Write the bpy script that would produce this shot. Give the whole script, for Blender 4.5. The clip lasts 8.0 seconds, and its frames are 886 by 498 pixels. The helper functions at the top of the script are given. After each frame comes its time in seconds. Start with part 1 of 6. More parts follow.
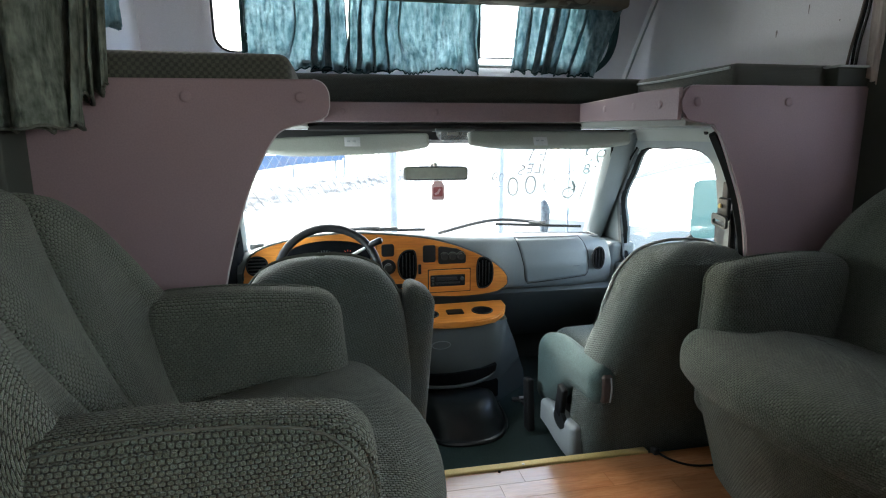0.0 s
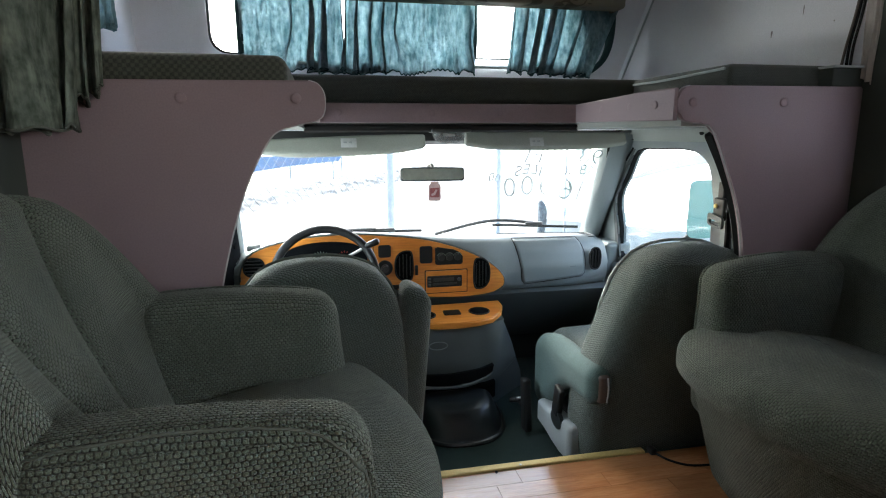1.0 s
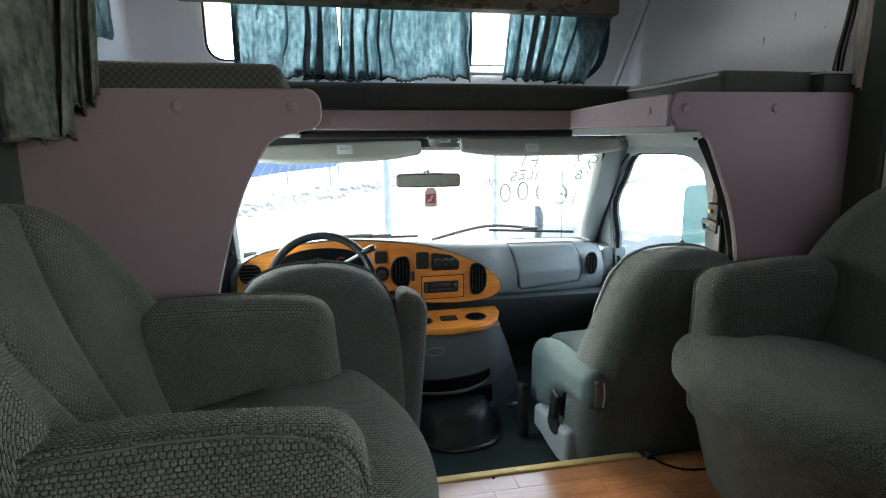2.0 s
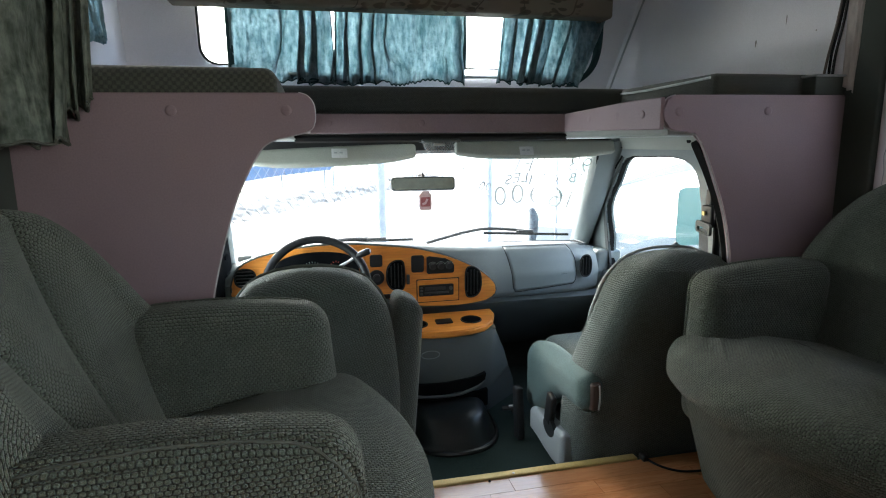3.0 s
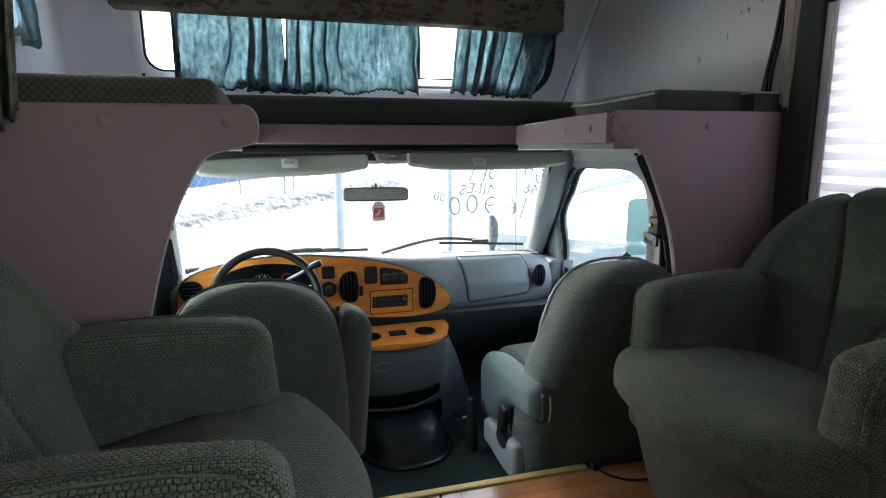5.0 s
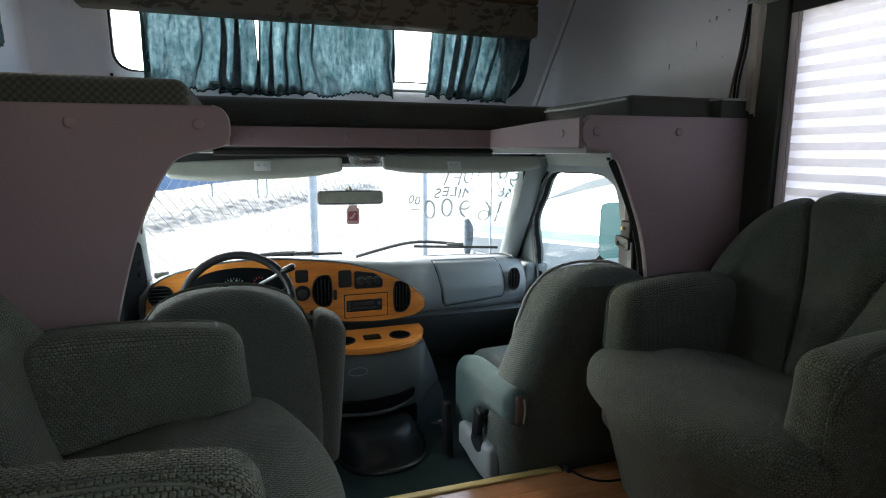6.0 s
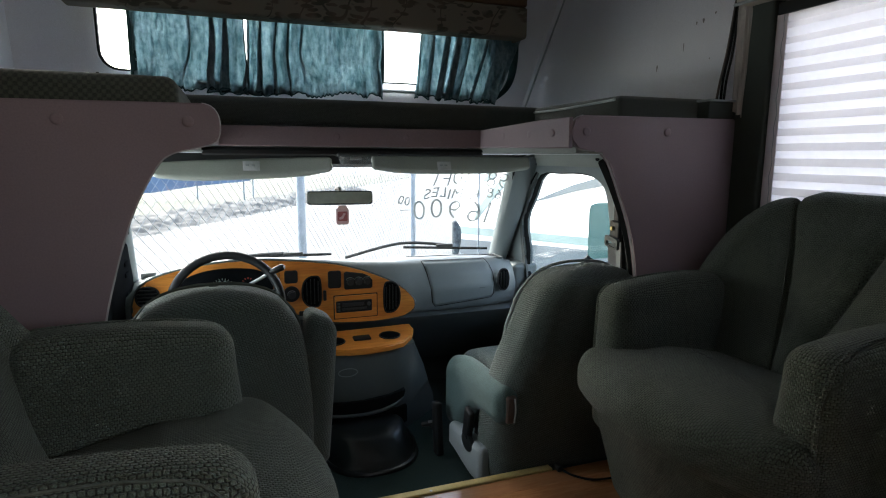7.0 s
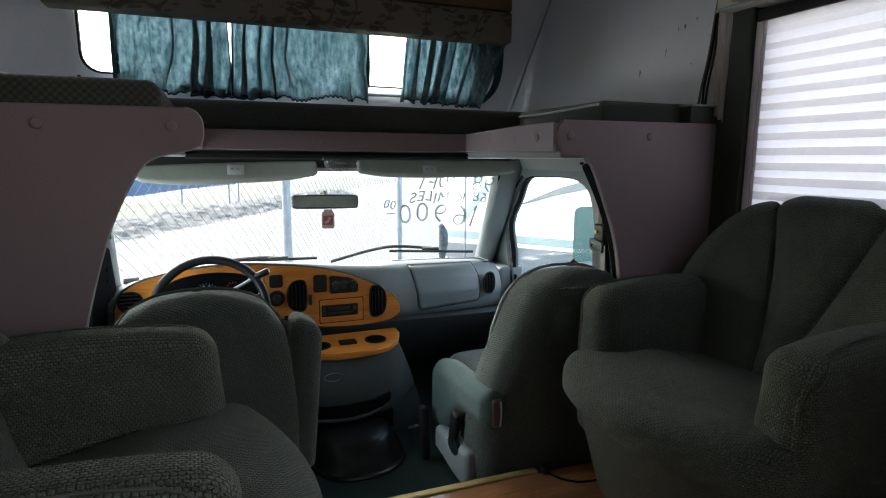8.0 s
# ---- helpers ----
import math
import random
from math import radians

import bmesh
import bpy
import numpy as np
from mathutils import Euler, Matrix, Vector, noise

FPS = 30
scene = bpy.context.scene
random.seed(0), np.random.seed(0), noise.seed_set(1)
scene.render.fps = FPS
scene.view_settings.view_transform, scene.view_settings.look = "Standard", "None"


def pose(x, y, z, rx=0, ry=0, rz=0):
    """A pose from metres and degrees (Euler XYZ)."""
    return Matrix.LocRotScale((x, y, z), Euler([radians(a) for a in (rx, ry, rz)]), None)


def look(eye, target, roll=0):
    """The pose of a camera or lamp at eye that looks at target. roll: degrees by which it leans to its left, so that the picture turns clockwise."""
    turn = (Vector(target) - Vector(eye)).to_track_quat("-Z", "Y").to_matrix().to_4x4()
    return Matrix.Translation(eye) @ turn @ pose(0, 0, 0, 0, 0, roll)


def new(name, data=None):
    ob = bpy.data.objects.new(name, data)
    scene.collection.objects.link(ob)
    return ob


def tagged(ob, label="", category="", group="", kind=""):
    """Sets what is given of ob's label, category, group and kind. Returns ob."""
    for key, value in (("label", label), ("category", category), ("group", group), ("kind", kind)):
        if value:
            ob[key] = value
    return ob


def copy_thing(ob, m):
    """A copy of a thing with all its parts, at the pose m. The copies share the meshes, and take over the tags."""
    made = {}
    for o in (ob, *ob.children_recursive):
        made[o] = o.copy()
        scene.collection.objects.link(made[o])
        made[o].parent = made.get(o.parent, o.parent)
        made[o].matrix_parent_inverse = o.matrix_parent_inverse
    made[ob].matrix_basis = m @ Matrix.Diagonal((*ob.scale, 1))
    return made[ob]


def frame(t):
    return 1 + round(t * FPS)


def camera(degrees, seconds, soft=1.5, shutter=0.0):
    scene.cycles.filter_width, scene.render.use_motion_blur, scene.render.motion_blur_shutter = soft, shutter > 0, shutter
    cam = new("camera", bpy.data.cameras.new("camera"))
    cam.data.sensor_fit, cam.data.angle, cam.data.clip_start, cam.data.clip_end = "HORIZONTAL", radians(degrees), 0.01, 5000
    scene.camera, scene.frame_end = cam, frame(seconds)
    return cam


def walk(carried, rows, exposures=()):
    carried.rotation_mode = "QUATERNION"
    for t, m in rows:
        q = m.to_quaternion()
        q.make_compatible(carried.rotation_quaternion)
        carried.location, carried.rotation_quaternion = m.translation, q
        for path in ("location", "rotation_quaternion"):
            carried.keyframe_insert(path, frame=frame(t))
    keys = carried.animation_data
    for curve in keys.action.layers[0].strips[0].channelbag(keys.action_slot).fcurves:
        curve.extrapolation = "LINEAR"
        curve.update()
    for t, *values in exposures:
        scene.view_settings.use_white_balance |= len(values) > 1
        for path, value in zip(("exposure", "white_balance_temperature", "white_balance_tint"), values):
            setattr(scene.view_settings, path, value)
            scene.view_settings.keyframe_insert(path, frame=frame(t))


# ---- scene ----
cam = camera(74.765, 8.0, 1.1)
PATH = [
    (0, pose(-0.4520, 0.0144, 0.9800, 78.862, 0.089, -11.502)),
    (0.5, pose(-0.4514, 0.0132, 0.9808, 78.837, 0.113, -11.645)),
    (1, pose(-0.4491, 0.0134, 0.9803, 78.936, 0.201, -11.770)),
    (1.5, pose(-0.4470, 0.0083, 0.9841, 79.199, 0.321, -11.951)),
    (3, pose(-0.4462, 0.0061, 0.9864, 79.695, 0.590, -12.604)),
    (3.5, pose(-0.4383, 0.0061, 0.9918, 79.850, 0.467, -13.343)),
    (4, pose(-0.4322, 0.0092, 0.9971, 79.882, 0.311, -14.114)),
    (4.5, pose(-0.4136, 0.0104, 1.0050, 80.030, 0.288, -15.033)),
    (6, pose(-0.4038, 0.0107, 1.0041, 80.593, -0.205, -18.645)),
    (6.5, pose(-0.4077, 0.0123, 1.0007, 80.673, -0.271, -19.353)),
    (7, pose(-0.4146, 0.0127, 0.9938, 80.895, -0.337, -19.904)),
    (7.5, pose(-0.4166, 0.0102, 0.9941, 81.086, -0.332, -20.447)),
    (8, pose(-0.4111, 0.0086, 0.9970, 81.195, -0.364, -21.195)),
]
EXPOSURES = [(0, 4.28), (1.7, 4.28), (3.0, 4.26), (4.5, 4.10), (6.0, 3.66), (6.5, 3.48), (8, 3.34)]
walk(cam, PATH, EXPOSURES)

# ---- world, sun and added skylight lamps ----
world = bpy.data.worlds.new("overcast_sky")
scene.world = world
world.use_nodes = True
wn = world.node_tree
sky = wn.nodes.new("ShaderNodeTexSky")
sky.sky_type = "NISHITA"
sky.sun_disc = False
sky.sun_elevation = radians(42)
sky.sun_rotation = radians(-25)
sky.dust_density = 4.0
wn.nodes["Background"].inputs[1].default_value = 0.15
wn.links.new(sky.outputs[0], wn.nodes["Background"].inputs[0])
sun = new("sun", bpy.data.lights.new("sun", "SUN"))
sun.data.energy, sun.data.angle, sun.data.color = 1.5, radians(40), (0.97, 0.99, 1.0)
sun.matrix_world = look((-2.2, 7.0, 5.2), (0.3, 1.8, 0.0))


def sky_fill_lamp(x, y, z, ry, w, h, power, tint=(0.92, 0.99, 1.0)):
    """Added area lamp that stands in for skylight at an opening."""
    d = bpy.data.lights.new("sky_fill_light", "AREA")
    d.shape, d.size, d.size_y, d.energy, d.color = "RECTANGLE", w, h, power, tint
    ob = new("sky_fill_light", d)
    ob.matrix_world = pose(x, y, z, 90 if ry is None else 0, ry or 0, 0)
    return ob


sky_fill_lamp(1.75, 0.89, 1.50, 62, 1.1, 1.6, 1.7, (1.0, 0.97, 0.98))
# Two lamps at unseen, added windows that brighten the coach.
sky_fill_lamp(0.05, -2.72, 1.18, None, 1.6, 0.5, 0.12, (1.0, 0.95, 0.88))
sky_fill_lamp(1.24, -0.50, 1.15, 90, 0.5, 0.82, 1.6, (1.0, 0.94, 0.85))
sky_fill_lamp(0.345, 2.665, 1.44, None, 0.15, 0.26, 0.16)
sky_fill_lamp(-0.96, 2.03, 0.69, -90, 0.40, 0.50, 0.6)
# Lamp hidden above the windscreen, added to brighten the cab.
screen_lamp = sky_fill_lamp(0.0, 2.53, 0.992, 0, 1.40, 0.16, 0.4)
screen_lamp.matrix_world = look((0.0, 2.53, 0.992), (0.0, 2.05, 0.30))


# ---- materials ----
def material(name):
    m = bpy.data.materials.new(name)
    m.use_nodes = True
    t = m.node_tree
    return m, t, t.nodes["Principled BSDF"], t.nodes.new("ShaderNodeTexCoord").outputs["Object"]


def node(t, kind, ins=(), **props):
    n = t.nodes.new("ShaderNode" + kind)
    if "operation" in props:
        n.operation = props["operation"]
    if "data_type" in props:
        n.data_type = props["data_type"]
    if "bands" in props:
        n.bands_direction = props["bands"]
    if "feature" in props:
        n.feature = props["feature"]
    for key, value in ins:
        if isinstance(value, bpy.types.NodeSocket):
            t.links.new(value, n.inputs[key])
        else:
            n.inputs[key].default_value = value
    return n


def rgba(c):
    return (c[0], c[1], c[2], 1.0)


def mixed(t, fac, a, b):
    n = node(t, "Mix", [(0, fac)], data_type="RGBA")
    for i, c in ((6, a), (7, b)):
        if isinstance(c, bpy.types.NodeSocket):
            t.links.new(c, n.inputs[i])
        else:
            n.inputs[i].default_value = rgba(c)
    return n.outputs[2]


def ramp(t, fac, lo, hi):
    return node(t, "MapRange", [(0, fac), (1, lo), (2, hi)]).outputs[0]


def noise_fac(t, co, scale, detail=3.0, lo=0.35, hi=0.65):
    return ramp(t, node(t, "TexNoise", [("Vector", co), ("Scale", scale), ("Detail", detail)]).outputs[0], lo, hi)


def set_bump(t, b, height, strength, distance):
    n = node(t, "Bump", [("Strength", strength), ("Distance", distance), ("Height", height)])
    t.links.new(n.outputs[0], b.inputs["Normal"])


def plain(name, c1, c2, rough=0.5, big=3.0, small=150.0, bump=0.15, dist=0.001, metal=0.0, rough2=None, spec=0.5):
    """Paint, plastic, vinyl or metal: two tones in large soft patches, fine grain and relief."""
    m, t, b, co = material(name)
    f = noise_fac(t, co, big, 4.0)
    g = node(t, "TexNoise", [("Vector", co), ("Scale", small), ("Detail", 2.0)]).outputs[0]
    col = mixed(t, f, c1, c2)
    t.links.new(mixed(t, ramp(t, g, 0.3, 1.6), col, [x * 0.55 for x in c1]), b.inputs["Base Color"])
    t.links.new(node(t, "MapRange", [(0, f), (3, rough), (4, rough2 or rough + 0.1)]).outputs[0], b.inputs["Roughness"])
    b.inputs["Metallic"].default_value = metal
    b.inputs["Specular IOR Level"].default_value = spec
    set_bump(t, b, g, bump, dist)
    return m


def woven(name, c1, c2, cell, bump=0.6, dist=0.0015, sheen=0.25, gap_shade=0.4, tilt=0.0):
    """Nubby woven upholstery: little raised bricks of yarn, shade painted into the dark gaps, worn lighter in patches.
    cell: a nub's length.
    """
    m, t, b, co = material(name)
    uv = node(t, "UVMap").outputs[0]
    warp = node(t, "TexNoise", [("Vector", co), ("Scale", 30.0), ("Detail", 3.0)])
    v = node(t, "VectorMath", [(0, warp.outputs[1]), (1, (0.0035, 0.0035, 0.0))], operation="MULTIPLY").outputs[0]
    v = node(t, "VectorMath", [(0, v), (1, uv)], operation="ADD").outputs[0]
    v = node(t, "Mapping", [("Vector", v), ("Rotation", (0, 0, tilt))]).outputs[0]
    k = 1.0 / cell
    v = node(t, "VectorMath", [(0, v), (1, (k, k * 1.5, 0.0))], operation="MULTIPLY").outputs[0]
    xyz = node(t, "SeparateXYZ", [(0, v)])
    row = node(t, "Math", [(0, xyz.outputs[1])], operation="FLOOR").outputs[0]
    across = node(t, "Math", [(0, row), (1, 0.5), (2, xyz.outputs[0])], operation="MULTIPLY_ADD").outputs[0]
    lumps = []
    for q in (across, xyz.outputs[1]):
        w = node(t, "Math", [(0, q), (1, math.pi)], operation="MULTIPLY").outputs[0]
        w = node(t, "Math", [(0, w)], operation="SINE").outputs[0]
        lumps.append(node(t, "Math", [(0, w)], operation="ABSOLUTE").outputs[0])
    egg = node(t, "Math", [(0, lumps[0]), (1, lumps[1])], operation="MULTIPLY").outputs[0]
    h = node(t, "MapRange", [(0, egg), (1, 0.06), (2, 0.50)]).outputs[0]
    knot = node(t, "CombineXYZ", [(0, node(t, "Math", [(0, across)], operation="FLOOR").outputs[0]), (1, row)]).outputs[0]
    odd = node(t, "TexWhiteNoise", [("Vector", knot)]).outputs[0]
    fib = node(t, "TexNoise", [("Vector", co), ("Scale", 420.0), ("Detail", 2.0)]).outputs[0]
    worn = noise_fac(t, co, 7.0, 5.0, 0.3, 0.7)
    fine = noise_fac(t, co, 40.0, 4.0, 0.3, 0.7)
    base = mixed(t, worn, c1, c2)
    base = mixed(t, node(t, "Math", [(0, fine), (1, 0.35)], operation="MULTIPLY").outputs[0], base, [x * 0.6 for x in c1])
    base = mixed(t, node(t, "Math", [(0, odd), (1, 0.4)], operation="MULTIPLY").outputs[0], base, [x * 0.55 for x in c1])
    # Gaps darkened in colour too: painted shade between the raised nubs.
    dark = mixed(t, h, [x * gap_shade * 0.45 for x in c1], base)
    t.links.new(mixed(t, ramp(t, fib, 0.35, 1.3), dark, [x * 1.6 for x in c2]), b.inputs["Base Color"])
    b.inputs["Roughness"].default_value = 0.95
    b.inputs["Sheen Weight"].default_value = sheen
    b.inputs["Sheen Roughness"].default_value = 0.6
    b.inputs["Specular IOR Level"].default_value = 0.15
    both = node(t, "Math", [(0, h), (1, fib)], operation="ADD").outputs[0]
    set_bump(t, b, both, bump, dist)
    return m


def wood_trim(name, c1, c2, rough, scale=1.0, per_object=False):
    m, t, b, co = material(name)
    st = node(t, "Mapping", [("Vector", co), ("Scale", (2.2 * scale, 22 * scale, 22 * scale))]).outputs[0]
    if per_object:
        info = node(t, "ObjectInfo").outputs["Random"]
        off = node(t, "VectorMath", [(0, st), (1, info)], operation="ADD").outputs[0]
        st = node(t, "VectorMath", [(0, info), (1, (31.0, 17.0, 9.0))], operation="MULTIPLY").outputs[0]
        st = node(t, "VectorMath", [(0, st), (1, off)], operation="ADD").outputs[0]
    n1 = node(t, "TexNoise", [("Vector", st), ("Scale", 1.6), ("Detail", 6.0), ("Distortion", 1.2)]).outputs[0]
    n2 = node(t, "TexNoise", [("Vector", st), ("Scale", 9.0), ("Detail", 3.0)]).outputs[0]
    col = mixed(t, ramp(t, n1, 0.32, 0.68), c1, c2)
    col = mixed(t, ramp(t, n2, 0.45, 1.1), col, [x * 0.4 for x in c1])
    if per_object:
        col = mixed(t, node(t, "MapRange", [(0, info), (3, 0.0), (4, 0.55)]).outputs[0], col, [x * 0.55 for x in c1])
    t.links.new(col, b.inputs["Base Color"])
    b.inputs["Roughness"].default_value = rough
    set_bump(t, b, n2, 0.012, 0.0003)
    return m


def cloth(name, c1, c2, through_light=0.45, crinkle=0.7):
    """Thin curtain cloth that lets daylight glow through."""
    m, t, b, co = material(name)
    f = noise_fac(t, co, 9.0, 6.0, 0.3, 0.7)
    f2 = noise_fac(t, co, 60.0, 3.0, 0.3, 0.75)
    st = node(t, "Mapping", [("Vector", co), ("Scale", (1.0, 1.0, 0.35))]).outputs[0]
    streak = noise_fac(t, st, 55.0, 4.0, 0.32, 0.68)
    f = node(t, "Math", [(0, f), (1, f2)], operation="MULTIPLY").outputs[0]
    f = node(t, "Math", [(0, f), (1, streak)], operation="ADD").outputs[0]
    col = mixed(t, node(t, "Math", [(0, f), (1, 0.55)], operation="MULTIPLY").outputs[0], c1, c2)
    t.links.new(col, b.inputs["Base Color"])
    b.inputs["Roughness"].default_value = 0.9
    b.inputs["Specular IOR Level"].default_value = 0.1
    tr = node(t, "BsdfTranslucent", [("Color", col)])
    mx = node(t, "MixShader", [(0, through_light), (1, b.outputs[0]), (2, tr.outputs[0])])
    t.links.new(mx.outputs[0], t.nodes["Material Output"].inputs[0])
    set_bump(t, b, streak, crinkle, 0.006)
    t.links.new(b.inputs["Normal"].links[0].from_socket, tr.inputs["Normal"])
    return m


def leafy(name, c1, c2, c3):
    """Printed valance cloth: leaf shapes in two browns on a pale ground."""
    m, t, b, co = material(name)
    warp = node(t, "TexNoise", [("Vector", co), ("Scale", 9.0), ("Detail", 2.0)])
    v = node(t, "VectorMath", [(0, warp.outputs[1]), (1, (0.05, 0.05, 0.05))], operation="MULTIPLY").outputs[0]
    v = node(t, "VectorMath", [(0, v), (1, co)], operation="ADD").outputs[0]
    stem = node(t, "TexNoise", [("Vector", co), ("Scale", 7.0), ("Detail", 0.0)]).outputs[0]
    stem = node(t, "Math", [(0, stem), (1, 0.5)], operation="SUBTRACT").outputs[0]
    stem = node(t, "Math", [(0, stem)], operation="ABSOLUTE").outputs[0]
    leaf = node(t, "MapRange", [(0, stem), (1, 0.016), (2, 0.009)]).outputs[0]
    near = node(t, "MapRange", [(0, stem), (1, 0.17), (2, 0.13)]).outputs[0]
    for lean, size in ((0.75, 1.0), (-0.6, 1.25), (-1.4, 1.1)):
        st = node(t, "Mapping", [("Vector", v), ("Rotation", (0.0, lean, 0.0)), ("Scale", (11 * size, 12, 30 * size))]).outputs[0]
        d = node(t, "TexVoronoi", [("Vector", st), ("Scale", 1.0)]).outputs["Distance"]
        blade = node(t, "Math", [(0, node(t, "MapRange", [(0, d), (1, 0.33), (2, 0.28)]).outputs[0]), (1, near)], operation="MULTIPLY").outputs[0]
        leaf = node(t, "Math", [(0, leaf), (1, blade)], operation="MAXIMUM").outputs[0]
    tone = noise_fac(t, co, 12.0, 2.0, 0.4, 0.6)
    t.links.new(mixed(t, leaf, c1, mixed(t, tone, c2, c3)), b.inputs["Base Color"])
    b.inputs["Roughness"].default_value = 0.9
    set_bump(t, b, node(t, "TexNoise", [("Vector", co), ("Scale", 400.0)]).outputs[0], 0.2, 0.001)
    return m


def quilted(name, c1, c2, cell):
    """Cushion cloth with a small diamond check."""
    m, t, b, co = material(name)
    st = node(t, "Mapping", [("Vector", co), ("Rotation", (0.0, radians(45), 0.0))]).outputs[0]
    st = node(t, "VectorMath", [(0, st), (1, (1.0, 0.0, 1.0))], operation="MULTIPLY").outputs[0]
    k = 2 * math.pi / cell
    v = node(t, "VectorMath", [(0, st), (1, (k, k, k))], operation="MULTIPLY").outputs[0]
    v = node(t, "VectorMath", [(0, v)], operation="SINE").outputs[0]
    s = node(t, "VectorMath", [(0, v), (1, (1, 0, 1))], operation="DOT_PRODUCT").outputs["Value"]
    f = ramp(t, s, -0.6, 0.9)
    fib = node(t, "TexNoise", [("Vector", co), ("Scale", 300.0), ("Detail", 2.0)]).outputs[0]
    col = mixed(t, f, c1, c2)
    t.links.new(mixed(t, ramp(t, fib, 0.4, 1.4), col, [x * 1.6 for x in c2]), b.inputs["Base Color"])
    b.inputs["Roughness"].default_value = 0.95
    b.inputs["Sheen Weight"].default_value = 0.2
    b.inputs["Specular IOR Level"].default_value = 0.15
    set_bump(t, b, fib, 0.3, 0.001)
    return m


def glass(name, tint=(0.93, 0.97, 0.96), gloss=0.02):
    m = bpy.data.materials.new(name)
    m.use_nodes = True
    t = m.node_tree
    t.nodes.remove(t.nodes["Principled BSDF"])
    tr = node(t, "BsdfTransparent", [("Color", rgba(tint))])
    gl = node(t, "BsdfGlossy", [("Roughness", gloss)])
    lw = node(t, "LayerWeight", [("Blend", 0.5)]).outputs["Facing"]
    fr = node(t, "Math", [(0, lw), (1, 4.0)], operation="POWER").outputs[0]
    fr = node(t, "MapRange", [(0, fr), (3, 0.02), (4, 0.7)])
    mx = node(t, "MixShader", [(0, fr.outputs[0]), (1, tr.outputs[0]), (2, gl.outputs[0])])
    t.links.new(mx.outputs[0], t.nodes["Material Output"].inputs[0])
    return m


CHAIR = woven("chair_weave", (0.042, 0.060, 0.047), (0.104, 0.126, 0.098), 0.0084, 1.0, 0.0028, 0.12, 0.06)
CAB_SEAT = woven("cab_seat_weave", (0.048, 0.070, 0.060), (0.080, 0.107, 0.094), 0.0086, 0.9, 0.0018, 0.2, 0.3, 0.4)
SEAT_SIDE = woven("cab_seat_velour", (0.056, 0.098, 0.094), (0.086, 0.135, 0.130), 0.004, 0.3, 0.0006, 0.08, 0.75)
PIPING = plain("piping_cord", (0.05, 0.06, 0.05), (0.08, 0.09, 0.075), 0.9, 20)
PIPING_PALE = plain("pale_piping", (0.30, 0.33, 0.32), (0.36, 0.39, 0.38), 0.8, 20)
CUSHION = quilted("bunk_cushion_check", (0.028, 0.033, 0.027), (0.056, 0.061, 0.049), 0.0125)
CUSHION_PLAIN = woven("bunk_cushion_cloth", (0.040, 0.047, 0.040), (0.062, 0.070, 0.058), 0.006, 0.3, 0.0008, 0.2, 0.7)
MAUVE = plain("mauve_vinyl", (0.200, 0.148, 0.160), (0.226, 0.170, 0.182), 0.5, 2.5, 260, 0.05)
MAUVE_EDGE = plain("edge_welt", (0.27, 0.26, 0.27), (0.34, 0.33, 0.33), 0.5, 20)
WALL = plain("white_wallboard", (0.67, 0.67, 0.72), (0.75, 0.75, 0.80), 0.7, 2.2, 320, 0.03)
CABIN = plain("drab_cabin_panel", (0.26, 0.265, 0.24), (0.32, 0.325, 0.30), 0.6, 1.5)
CEIL = plain("pale_ceiling", (0.55, 0.55, 0.54), (0.62, 0.62, 0.60), 0.7, 2.0)
SMUDGE = plain("grey_smudge", (0.22, 0.21, 0.21), (0.32, 0.31, 0.30), 0.8, 40)
DARKTRIM = plain("dark_green_panel", (0.026, 0.035, 0.030), (0.040, 0.050, 0.043), 0.75, 5, 300, 0.3)
TEAL = cloth("teal_curtain", (0.090, 0.168, 0.186), (0.410, 0.500, 0.545), 0.52)
TEALDARK = cloth("teal_lining", (0.03, 0.07, 0.075), (0.05, 0.10, 0.105), 0.15)
SAGE = cloth("sage_drape", (0.030, 0.042, 0.034), (0.19, 0.225, 0.19), 0.1)
CREAM = cloth("cream_drape", (0.42, 0.38, 0.36), (0.52, 0.48, 0.45), 0.2)
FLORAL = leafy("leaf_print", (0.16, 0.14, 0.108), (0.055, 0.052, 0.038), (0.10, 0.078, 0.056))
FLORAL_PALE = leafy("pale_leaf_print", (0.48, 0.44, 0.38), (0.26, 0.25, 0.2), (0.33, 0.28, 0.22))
BLIND = cloth("pleated_blind_cloth", (0.66, 0.605, 0.615), (0.70, 0.645, 0.655), 0.4, 0.03)
PILLAR = plain("grey_blue_pillar_trim", (0.142, 0.172, 0.180), (0.170, 0.202, 0.210), 0.5, 4, 380, 0.2, 0.0008)
HEADLINER = plain("grey_headliner_cloth", (0.24, 0.26, 0.245), (0.29, 0.31, 0.295), 0.9, 3, 300, 0.2)
WIRE = plain("weathered_zinc_wire", (0.19, 0.21, 0.22), (0.25, 0.27, 0.28), 0.7, 10, 100, 0.1)
JACK = plain("faded_blue_grey_cover", (0.018, 0.026, 0.032), (0.08, 0.10, 0.11), 0.8, 14)
GREY = plain("grey_dash_plastic", (0.140, 0.165, 0.172), (0.166, 0.192, 0.198), 0.42, 4, 380, 0.25, 0.0008)
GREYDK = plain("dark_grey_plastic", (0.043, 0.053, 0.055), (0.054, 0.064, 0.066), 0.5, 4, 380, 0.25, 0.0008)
ENGINE = plain("engine_cover_plastic", (0.058, 0.073, 0.074), (0.073, 0.088, 0.089), 0.45, 4, 380, 0.25, 0.0008)
